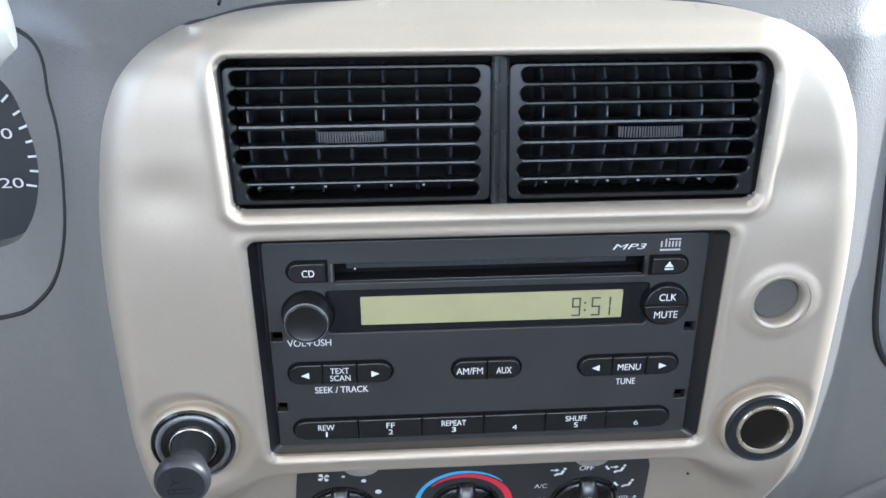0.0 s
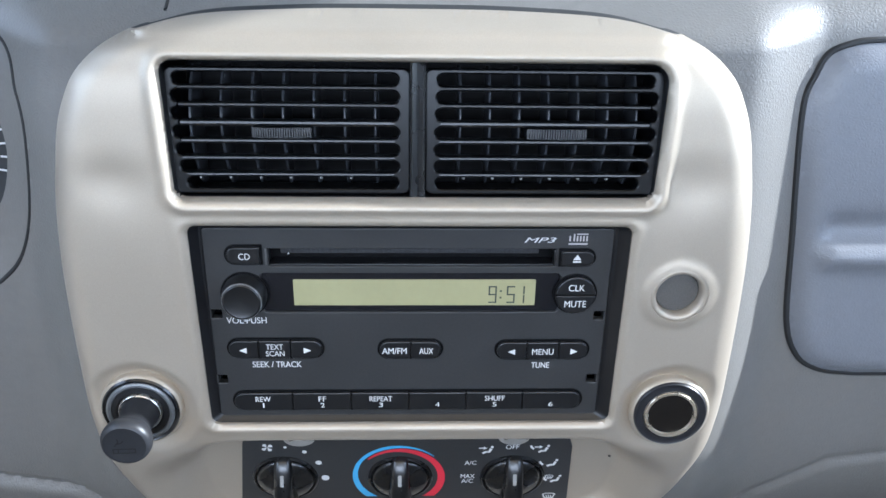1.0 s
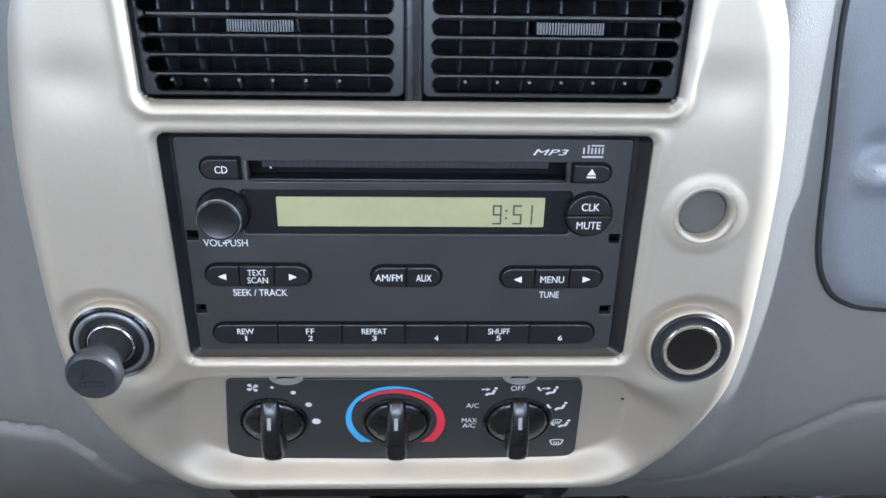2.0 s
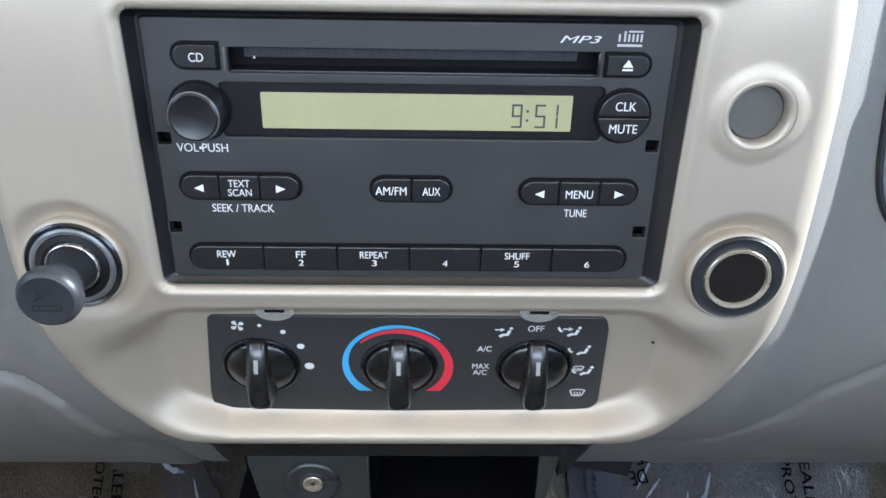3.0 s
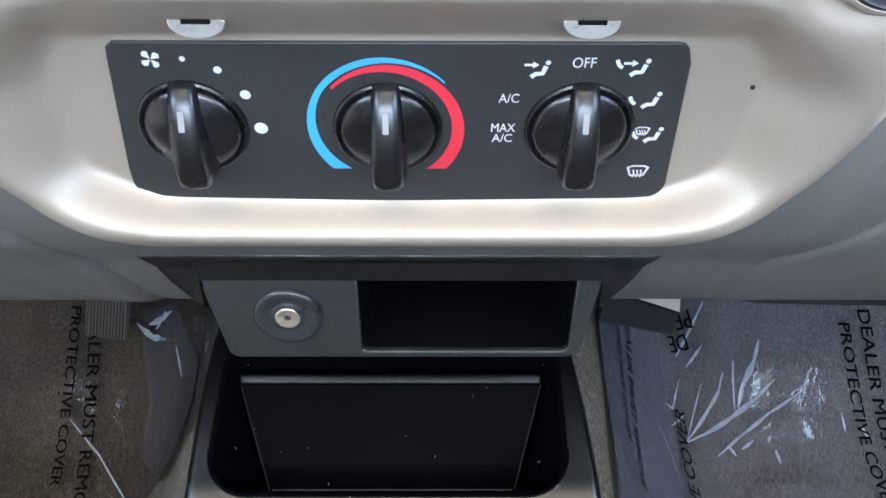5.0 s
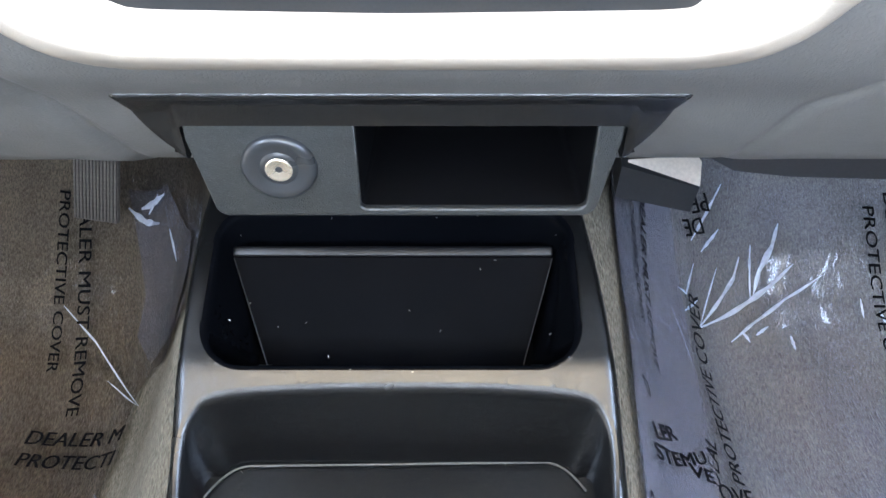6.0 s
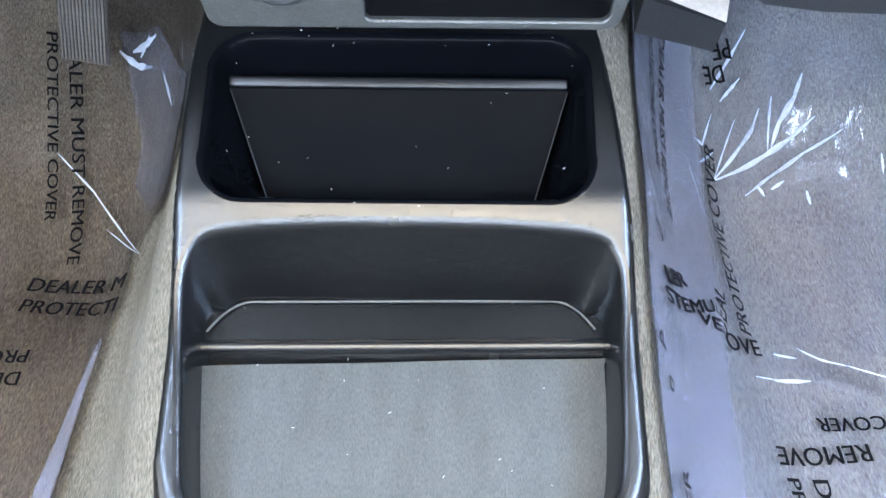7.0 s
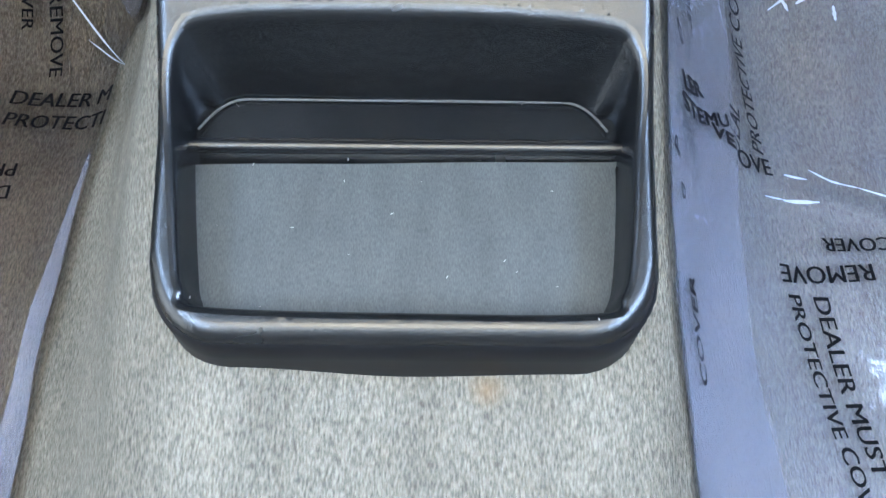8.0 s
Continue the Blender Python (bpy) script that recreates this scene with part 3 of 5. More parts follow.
for (x, y, a, w) in ((-187.5, 28.2, 22, 4.4), (-189.6, 2.0, -10, 4.4), (-189.1, 34.3, 30, 3.6), (-186.3, 21.9, 14, 3.6), (-186.3, 15.2, 3, 4.4), (-187.2, 8.6, -5, 3.6), (-192.5, 40.5, 42, 4.4)):
    mark = flat([box(-w / 2, -0.5, w / 2, 0.5, 0.1)], 0.3)
    mark.transform(Matrix.Translation((x * MM, y * MM, 0)) @ Matrix.Rotation(radians(a), 4, "Z"))
    part("tick", mark, WHITE, cluster, m=dial_m)
part("figure", words("100", -199.5, 25.5, 13.5, 4.6, 0.3), WHITE, cluster, m=dial_m)
part("figure", words("120", -199.5, 3.4, 13.5, 4.6, 0.3), WHITE, cluster, m=dial_m)
# ---------------------------------------------------------------- silver centre panel
half = [(0.0, 0.7045), (0.05, 0.7042), (0.092, 0.7025), (0.114, 0.6968), (0.130, 0.687), (0.1405, 0.671), (0.1475, 0.643), (0.152, 0.605), (0.1537, 0.560), (0.1535, 0.520),
        (0.1512, 0.487), (0.1440, 0.4585), (0.134, 0.4395), (0.1205, 0.4255), (0.104, 0.4150), (0.083, 0.4088), (0.05, 0.4062), (0.0, 0.4055)]
bezel_outline = spline([(CX + x, z) for x, z in half] + [(CX - x, z) for x, z in half[-2:0:-1]], 6)
bezel_edge = inside(bezel_outline)
vent_cut = [(x * MM, 0.66 + y * MM * 0.97) for x, y in box(-92.8, -25.5, 109.2, 31.0, corners=(4, 4, 7.5, 4.5), n=5)]
vent_cut = [(x + (0.0022 if x < 0 else -0.002) * np.clip((0.652 - z) / 0.016, 0, 1), z) for x, z in vent_cut]
radio_cut = [(x * MM, 0.571 + y * MM) for x, y in box(-88.0, -49.0, 100.4, 52.8, 3.5)]
vent_hole, radio_hole = inside(vent_cut), inside(radio_cut)
LIGHTER, SOCKET, EYE_CAP = (-0.1195, 0.531), (0.1290, 0.5285), (0.1242, 0.592)
round_holes = [(*LIGHTER, 0.0168), (*SOCKET, 0.0168), (*EYE_CAP, 0.0128)]
profile_y = glide([0.400, 0.4055, 0.412, 0.420, 0.440, 0.47, 0.505, 0.517, 0.545, 0.58, 0.624, 0.66, 0.688, 0.6975, 0.702, 0.7045],
                  [0.301, 0.290, 0.277, 0.2695, 0.266, 0.2600, 0.2522, 0.2515, 0.2535, 0.2565, 0.2605, 0.2662, 0.2735, 0.279, 0.286, 0.298])
side_w = glide([z for x, z in half[::-1]][1:], [x for x, z in half[::-1]][1:])


bowl_half = [(0.0, 0.5125), (0.05, 0.5126), (0.085, 0.5122), (0.106, 0.5085), (0.122, 0.5015), (0.1330, 0.4915), (0.1372, 0.478), (0.1345, 0.4615), (0.1262, 0.4455), (0.1135, 0.4320), (0.096, 0.4218), (0.076, 0.4168), (0.0, 0.4155)]
bowl_edge = inside(spline([(CX + x, z) for x, z in bowl_half] + [(CX - x, z) for x, z in bowl_half[-2:0:-1]], 6))


def bowl_share(x, z):
    out = np.abs(x - CX)
    wide = 0.0178 + 0.0202 * smooth(0.438, 0.470, z) * smooth(0.095, 0.120, out)
    roof = smooth(0.470, 0.485, z) * (1 - smooth(0.088, 0.106, out))
    wide = wide + (0.0205 - wide) * roof
    t = np.clip(-bowl_edge(np.stack([x, z], 1)) / wide, 0, 1)
    ramp = t**3 * (t * (6 * t - 15) + 10)
    return ramp + (np.minimum(t * 1.04, 1.0) - ramp) * 0.95 * roof


def bezel_y(x, z):
    p = np.stack([x, z], 1)
    y = profile_y(z)
    y = y + (0.2799 - 0.105 * (z - 0.4514) - y) * bowl_share(x, z)
    side = np.clip(1 - (side_w(np.clip(z, 0.408, 0.70)) - np.abs(x - CX)) / 0.015, 0, 1.2)
    y = y + 0.0125 * side**2.4
    for hole, lip in ((vent_hole, 0.0022), (radio_hole, 0.0008)):
        d = hole(p)
        y = y - lip * np.exp(-(((d - 0.0028) / 0.0026) ** 2)) + 0.0016 * np.clip(1 - d / 0.0022, 0, 1) ** 2
    for cx, cz, r in round_holes[:2]:
        d = np.hypot(x - cx, z - cz)
        toward = 0.6 + 0.4 * np.clip((np.sign(-cx) * (x - cx) + (z - cz)) / 0.03, -1, 1)
        y = y + 0.0055 * toward * (1 - smooth(r + 0.001, r + 0.0105, d))
    d = np.hypot(x - EYE_CAP[0], z - EYE_CAP[1])
    y = y - 0.0012 * (1 - smooth(0.0130, 0.0185, d))
    # shallow scoops beside the vents
    for sx in (-0.115, 0.125):
        y = y + 0.0018 * np.exp(-(((x - sx) / 0.014) ** 2) - (((z - 0.643) / 0.011) ** 2))
    return y


bezel = thing("centre_panel", Matrix(), "champagne-silver painted centre panel with a scooped heater bowl", "panel")
circles = [inside([(cx + x * MM, cz + y * MM) for x, y in disc(0, 0, r / MM, 40)]) for cx, cz, r in round_holes]
part("fascia", sheet(np.arange(CX - 0.155, CX + 0.1551, 0.00125), np.arange(0.404, 0.7061, 0.00125), lambda x, z: (x, bezel_y(x, z), z), bezel_edge,
                     [vent_hole, radio_hole] + circles, (0, 0.0035, 0), 60), SILVER, bezel)
skirt_a = [(x, float(bezel_y(np.array([x]), np.array([z]))[0]) + 0.003, z) for x, z in bezel_outline]
part("skirt", loft([skirt_a, [(x + (CX - x) * 0.012, y + 0.016, z + (0.56 - z) * 0.012) for x, y, z in skirt_a]], False), SEAM, bezel)
# the two bright clips under the roof of the bowl
for x in (-0.0503, 0.0578):
    cm = facing(x, 0.2650, 0.5003, 10)
    part("clip", plate([[(-7.8, 3.4), (-8.0, 1.4)] + arc(0, 1.2, 8.0, 190, 350, 14) + [(8.0, 1.4), (7.8, 3.4)]], 1.6, 0.5, -0.8), CHROME, bezel, "bright metal clip", cm @ Matrix.Diagonal((1, 0.55, 1, 1)))
    part("clip_slot", block(-0.0040, 0.0004, -0.001, 0.0040, 0.0026, 0.0014, 0.0003), DEEP, bezel, m=cm)
part("blemish", flat([disc(0, 0, 0.8, 10)], 0.0), SEAM, bezel, m=along((0.1122, float(bezel_y(np.array([0.1122]), np.array([0.4752]))[0]) - 0.0003, 0.4752), (-0.35, -0.93, 0.1)))


# ---------------------------------------------------------------- twin air vents
vents = thing("air_vents", Matrix(), "pair of satin black air vents with horizontal louvres", "air vent")
vm = facing(0, 0.268, 0.66, 14)
vi = vm.inverted()
outer_ring = [(x, float(bezel_y(np.array([x]), np.array([z]))[0]) + 0.0012, z) for x, z in vent_cut]
local_outer = [tuple(vi @ Vector(p)) for p in outer_ring]
shrunk = [((x - 0.0082) * 0.994 + 0.0082, (y - 0.0025) * 0.97 + 0.0025, -0.0065) for x, y, z in local_outer]
part("surround", loft([local_outer, shrunk, [(x, y, -0.034) for x, y, z in shrunk]], False, 25), VENT, vents, m=vm)
part("back", plate([box(-93, -27, 110, 32, 2)], 1, 0, -40), DEEP, vents, m=vm)
VANE = material("dull_dark_vane", (0.04, 0.043, 0.05), 0.34, grain=0.1)
SLOTS = [23.6, 16.7, 9.7, 2.2, -4.9, -11.8, -18.6]


def cassette(x0, x1, ends, first, pitch, wheel):
    """One louvred vent from x0 to x1 in mm; ends: how far the slots stop short of both sides, from the top one down."""
    vent = new("vent")
    vent.parent, vent.matrix_basis = vents, vm
    hole_l = [(x0 + a, v) for v, (a, b) in zip(SLOTS, ends)]
    hole_r = [(x1 - b, v) for v, (a, b) in zip(SLOTS, ends)]
    outline = []
    for (x, v) in hole_r[::-1]:
        outline += [(x - 2.6, v - 2.5)] + arc(x - 2.6, v, 2.5, -90, 90, 8)[1:-1] + [(x - 2.6, v + 2.5)]
    for (x, v) in hole_l:
        outline += [(x + 2.6, v + 2.5)] + arc(x + 2.6, v, 2.5, 90, 270, 8)[1:-1] + [(x + 2.6, v - 2.5)]
    part("frame", plate([box(x0, -23.2, x1, 28.2, 3.0), outline], 4.5, 0.7, -9.5), VENT_FRAME, vent)
    for a, b in zip(SLOTS, SLOTS[1:]):
        v = (a + b) / 2
        h = (a - b - 5.0) / 2
        ring = lambda x: [(x, (v + y) * MM, z * MM) for y, z in ((-h, -5.8), (-h * 0.2, -5.0), (h * 0.45, -5.1), (h, -6.0), (h + 0.25, -8.5), (h, -11), (-h, -11), (-h - 0.25, -8))]
        part("louvre", loft([ring((x0 + 5) * MM), ring((x1 - 5) * MM)], True, 35), VENT, vent)
    for i in range(7):
        x = first + pitch * i
        rows = []
        for v in np.linspace(-23, 28, 15):
            front = -12.6 - 7.5 * ((v - 5) / 20) ** 2
            rows.append([((x + q) * MM, v * MM, z * MM) for q, z in ((-0.55, front - 0.4), (-0.2, front), (0.2, front), (0.55, front - 0.4), (0.55, -34), (-0.55, -34))])
        part("vane", loft(rows, True, 30), VANE, vent)
        if i < 6:
            part("pin", block((x + 1.4) * MM, -0.0190, -0.0172, (x + 2.6) * MM, -0.0178, -0.0150, 0.0004), POINTER, vent, "pale pin end")
    w0, w1 = wheel
    ribs = [block(w0 * MM, 0.0000, -0.018, w1 * MM, 0.0044, -0.0055, 0.0006)]
    count = 24
    for i in range(count):
        x = w0 + 0.6 + (w1 - w0 - 1.2) * i / (count - 1)
        bow = 1 - ((i / (count - 1)) * 2 - 1) ** 2
        ribs.append(block((x - 0.3) * MM, 0.0001, -0.008, (x + 0.3) * MM, 0.0043, (-4.6 + 1.8 * bow) * MM))
    part("thumbwheel", joined(*ribs), VENT, vent, "ribbed black adjuster wheel")
    return vent


VENT_FRAME = material("dark_vent_frame", (0.0025, 0.0027, 0.0032), 0.28, grain=0.06, bump=0.000005, bump_size=3000, stain=0.1, spec=0.28)
cassette(-92.6, 5.4, ((3.0, 4.4), (1.9, 4.2), (1.7, 4.2), (1.9, 4.2), (2.5, 4.2), (3.8, 4.2), (6.2, 4.6)), -85.6, 12.75, (-59.0, -34.6))
cassette(11.8, 109.2, ((4.6, 4.0), (4.4, 2.2), (4.0, 1.9), (3.8, 2.2), (3.6, 2.6), (3.6, 4.0), (4.0, 7.6)), 26.4, 12.4, (53.4, 78.5))
part("divider", loft([[(x * MM, v * MM, z * MM) for x, z in ((5.2, -12), (5.4, -5.4), (6.4, -4.4), (8.6, -6.0), (10.8, -4.4), (11.8, -5.4), (12.0, -12))] for v in (-25.5, 0, 30.5)], True), KNOB, vents, m=vm)
# ---------------------------------------------------------------- radio
rm = facing(0, 0.2616, 0.5674, 7)
ri = rm.inverted()
radio = thing("car_radio", rm, "black car radio with a pale green display reading 9:51", "radio")
ring_out = [tuple(ri @ Vector((x, float(bezel_y(np.array([x]), np.array([z]))[0]) + 0.0012, z))) for x, z in radio_cut]
ring_in = [(x * MM, y * MM, -0.001) for x, y in box(-84.3, -43.4, 94.8, 52.8, 2.0)]
part("surround", loft([ring_out, [(x * 0.3 + a * 0.7, y * 0.3 + b * 0.7, -0.0005) for (x, y, z), (a, b, c) in zip(ring_out, ring_in)], ring_in, [(x, y, -0.02) for x, y, z in ring_in]], False, 30), BLACK, radio, "black recessed surround")
squares = [(-81.0, 11.0), (91.3, 10.0), (-81.6, -23.1), (90.9, -23.6)]
holes = [box(-56.3, 34.4, 69.4, 42.9, 0.6), box(-60.5, 11.8, 72.5, 31.2, 2.2)] + [box(x - 2.3, y - 2.2, x + 2.3, y + 2.2, 0.4) for x, y in squares]
part("faceplate", plate([box(-84, -43.2, 94.5, 52.4, 1.6)] + holes, 4, 0.35, -4), FACE, radio)
part("chassis", plate([box(-84, -43, 94.5, 52, 1.5)], 3, 0, -12), DEEP, radio)
part("slot_curtain", block(-0.0515, 0.0388, -0.0085, 0.0625, 0.0428, -0.0045, 0.0003), material("grey_felt", (0.03, 0.03, 0.032), 0.9, grain=0.35, grain_size=900, stretch=(1, 0.2, 1)), radio, "grey felt slot curtain")
part("slot_floor", block(-0.056, 0.034, -0.009, 0.069, 0.0352, -0.001, 0.0003), BLACK, radio)
part("slot_mark", flat([[(-48.6, 38.4), (-47.6, 38.4), (-48.1, 39.4)]], -4.3), WHITE, radio)
part("stop", block(0.0688, 0.0348, -0.004, 0.0698, 0.0425, 0.0003, 0.0002), BUTTON, radio)
part("stop", block(-0.0575, 0.0352, -0.002, -0.0568, 0.0430, 0.0004, 0.0002), material("dull_edge", (0.09, 0.09, 0.09), 0.4), radio)
part("window", plate([box(-60.2, 12.0, 72.2, 31.0, 2.0)], 1.2, 0.2, -2.3), LENS, radio, "glossy black display window")
part("lcd", plate([box(-46.4, 14.9, 61.6, 27.7, 0.5)], 0.3, 0.0, -1.1), LCD, radio, "pale green lcd")


def segments(on, x, y, w, h, t=1.0):
    """A seven-stroke figure, lower left at x, y."""
    bars = {"a": (x, y + h - t, x + w, y + h), "g": (x, y + h / 2 - t / 2, x + w, y + h / 2 + t / 2), "d": (x, y, x + w, y + t),
            "f": (x, y + h / 2, x + t, y + h), "b": (x + w - t, y + h / 2, x + w, y + h), "e": (x, y, x + t, y + h / 2), "c": (x + w - t, y, x + w, y + h / 2)}
    return [box(a + 0.15, b + 0.15, c - 0.15, d - 0.15, 0.1, 1) for a, b, c, d in (bars[k] for k in on)]


for on, x in (("abcdfg", 40.4), ("afgcd", 48.6), ("bc", 53.0)):
    for stroke in segments(on, x, 15.9, 4.0, 8.8):
        part("stroke", flat([stroke], -0.72), LCD_INK, radio)
for y in (18.3, 21.6):
    part("stroke", flat([box(45.6, y, 46.5, y + 0.9, 0.1, 1)], -0.72), LCD_INK, radio)


def pill(x0, x1, y0, y1, left, right, gap=0.0):
    r = (y1 - y0) / 2
    return box(x0 + gap, y0 + gap, x1 - gap, y1 - gap, corners=((r - gap if left else 0.5), (r - gap if right else 0.5), (r - gap if right else 0.5), (r - gap if left else 0.5)), n=8)


def bank(name, x0, cuts, x1, y0, y1, left=True, right=True, rise=1.7):
    """A row of buttons in one dark well."""
    # the well is a thin raised plate in the near-black recess colour
    part("well", plate([pill(x0 - 0.9, x1 + 0.9, y0 - 0.8, y1 + 1.0, left, right)], 0.35, 0.12, 0), DEEP, radio)
    edges = [x0, *cuts, x1]
    out = []
    for i, (a, b) in enumerate(zip(edges, edges[1:])):
        outline = pill(a + 0.15, b - 0.15, y0, y1, left and i == 0, right and i == len(edges) - 2)
        out.append(part(name, plate([outline], rise, 0.55, 0.05), BUTTON, radio))
    return out


def label(text, x, y, w, h, z, owner=radio, mat=WHITE, bold=0.025, shear=0.0):
    return part("lettering", words(text, x, y, w, h, z, bold, shear), mat, owner)


def arrow(x, y, way, z, owner):
    s = way
    part("arrow", flat([[(x + s * 1.7, y), (x - s * 1.7, y + 1.5), (x - s * 1.7, y - 1.5)]], z), WHITE, owner)


TOP = 1.83
b = bank("button", -74.3, (), -59.4, 36.0, 44.0, True, False)
label("CD", -66.2, 39.8, 4.9, 3.0, TOP, b[0])
b = bank("button", 71.6, (), 86.4, 35.3, 42.4, False, True)
part("arrow", flat([[(76.9, 38.4), (80.5, 38.4), (78.7, 41.0)]], TOP), WHITE, b[0])
part("arrow", flat([box(76.9, 37.2, 80.5, 37.9, 0.1, 1)], TOP), WHITE, b[0])
b = bank("button", -77.2, (-63.4, -49.0), -34.6, -11.2, -2.0)
arrow(-70.6, -6.9, -1, TOP, b[0])
label("TEXT", -56.2, -5.0, 7.7, 2.7, TOP, b[1])
label("SCAN", -56.1, -8.5, 8.4, 2.7, TOP, b[1])
arrow(-41.4, -7.0, 1, TOP, b[2])
label("SEEK / TRACK", -55.9, -15.2, 22.4, 3.1, 0.12)
b = bank("button", -8.8, (5.7,), 19.8, -11.5, -2.6)
label("AM/FM", -1.8, -7.3, 11.2, 3.2, TOP, b[0])
label("AUX", 12.8, -7.4, 6.4, 3.2, TOP, b[1])
b = bank("button", 45.2, (59.3, 74.0), 87.6, -12.1, -3.1)
arrow(52.1, -8.0, -1, TOP, b[0])
label("MENU", 66.6, -8.0, 9.9, 3.1, TOP, b[1])
arrow(81.1, -7.9, 1, TOP, b[2])
label("TUNE", 66.1, -16.1, 8.4, 3.0, 0.12)
b = bank("preset_button", -77.0, (-49.6, -22.2, 4.8, 31.8, 58.6), 86.6, -39.6, -30.0)
for piece, x, word, w, figure in zip(b, (-63.4, -35.8, -8.4, 18.3, 45.4, 72.2), ("REW", "FF", "REPEAT", "", "SHUFF", ""), (7.0, 3.6, 10.6, 0, 9.4, 0), "123456"):
    if word:
        label(word, x, -33.2, w, 2.8, TOP, piece)
    label(figure, x, -36.6, 0.7 if figure == "1" else 1.9, 2.5, TOP, piece)
label("VOL", -73.2, 7.8, 7.6, 3.1, 0.12)
label("PUSH", -63.6, 7.8, 9.0, 3.1, 0.12)
part("lettering", flat([disc(-68.7, 7.7, 0.5, 12)], 0.12), WHITE, radio)
label("MP3", 62.2, 47.2, 13.8, 2.4, 0.12, shear=0.3)
# the disc mark, as plain strokes
for q in (box(74.6, 45.0, 83.0, 45.8, 0.1, 1), box(74.8, 46.6, 75.5, 49.2, 0.2, 1), box(76.6, 46.6, 77.3, 50.2, 0.2, 1), box(78.0, 46.6, 78.7, 49.2, 0.2, 1), box(79.4, 46.6, 80.1, 49.2, 0.2, 1), box(80.8, 46.6, 81.5, 49.2, 0.2, 1), box(82.2, 46.6, 82.9, 49.2, 0.2, 1), box(78.0, 49.7, 83.0, 50.3, 0.1, 1)):
    part("mark", flat([q], 0.12), GREY_PRINT, radio)

knob = new("volume_knob")
knob.parent, knob.matrix_basis = radio, Matrix.Translation((-0.0676, 0.0211, 0)) @ Matrix.Diagonal((0.93, 0.93, 0.93, 1))
part("well", plate([disc(0, 0, 11.6)], 0.5, 0.15, -0.3), DEEP, knob)
part("barrel", lathe([(10.6, -1), (10.6, 2.5), (10.2, 4.0), (9.3, 8.2), (8.9, 8.9), (8.2, 9.3), (7.8, 9.2), (7.2, 8.9), (0, 8.7)], 64), BUTTON, knob)

# thin paler ring: the highlight on the knob's edge, put into colour
part("rim", tube_ring([(9.15, 8.2), (9.45, 8.2), (9.35, 8.7), (9.0, 9.0)], 64), material("knob_edge_highlight", (0.16, 0.16, 0.16), 0.3, grain=0.3, grain_size=700), knob)

half_button = new("round_button")
half_button.parent, half_button.matrix_basis = radio, Matrix.Translation((0.0794, 0.0211, 0))
part("well", plate([disc(0, 0, 10.0)], 0.5, 0.15, -0.3), DEEP, half_button)
upper = [(9.0 * math.cos(radians(a)), 9.0 * math.sin(radians(a)) + 0.0) for a in np.linspace(1, 179, 30)]
part("upper_half", plate([[(x, max(y, 0.2)) for x, y in upper]], 2.2, 0.5, 0), BUTTON, half_button)
part("lower_half", plate([[(x, -max(y, 0.2)) for x, y in upper][::-1]], 2.2, 0.5, 0), BUTTON, half_button)
label("CLK", 0.2, 3.9, 7.2, 3.2, 2.35, half_button)
label("MUTE", 0.1, -4.1, 9.8, 3.2, 2.35, half_button)

# ---------------------------------------------------------------- heater controls
hm = facing(0, 0.2794, 0.4514, -6)
heater = thing("heater_panel", hm, "black heater control panel with three rotary knobs", "control panel")
part("faceplate", plate([[(-79.5, 39.6), (-81.6, 38.0), (-82.2, 35)] + [(-87.6, -8)] + arc(-80.6, -13.6, 7.2, 185, 268, 6) + [(0, -22.4)] + arc(86.0, -13.8, 7.2, 272, 358, 6) + [(91.0, 33)] + arc(86.4, 36.0, 3.6, 5, 90, 4)], 2.2, 0.4, -1.4), FACE, heater)


def ring_piece(cx, cy, pts, z=0.92):
    """A curved band between two radii that change with the angle: rows of angle, inner, outer."""
    level = cy - 16.2  # both bands end on one level line
    outer = [(cx + ro * math.cos(radians(a)), max(cy + ro * math.sin(radians(a)), level)) for a, r0, ro in pts]
    inner = [(cx + r0 * math.cos(radians(a)), max(cy + r0 * math.sin(radians(a)), level)) for a, r0, ro in pts[::-1]]
    outer = [p for i, p in enumerate(outer) if p[1] > level or outer[i - 1][1] > level or outer[(i + 1) % len(outer)][1] > level]
    inner = [p for i, p in enumerate(inner) if p[1] > level or inner[i - 1][1] > level or inner[(i + 1) % len(inner)][1] > level]
    return flat([outer + inner], z)


def blend(a, b, t):
    return a + (b - a) * t


blue_rows = [(a, blend(20.6, 24.2, np.clip((225 - a) / 80, 0, 1)) + (0.6 * np.clip((100 - a) / 55, 0, 1)), blend(24.8, 26.4, np.clip((225 - a) / 90, 0, 1)) - 1.1 * np.clip((100 - a) / 55, 0, 1)) for a in np.linspace(238, 44, 70)]
red_rows = [(a, blend(20.2, 20.6, np.clip((a + 43) / 100, 0, 1)) + 1.8 * np.clip((a - 60) / 80, 0, 1), blend(24.7, 23.8, np.clip((a + 43) / 100, 0, 1)) - 0.6 * np.clip((a - 90) / 50, 0, 1)) for a in np.linspace(138, -58, 70)]
part("cold_arc", ring_piece(-0.3, 8.6, blue_rows), BLUE, heater, "blue printed arc")
part("hot_arc", ring_piece(-0.3, 8.6, red_rows), RED, heater, "red printed arc")


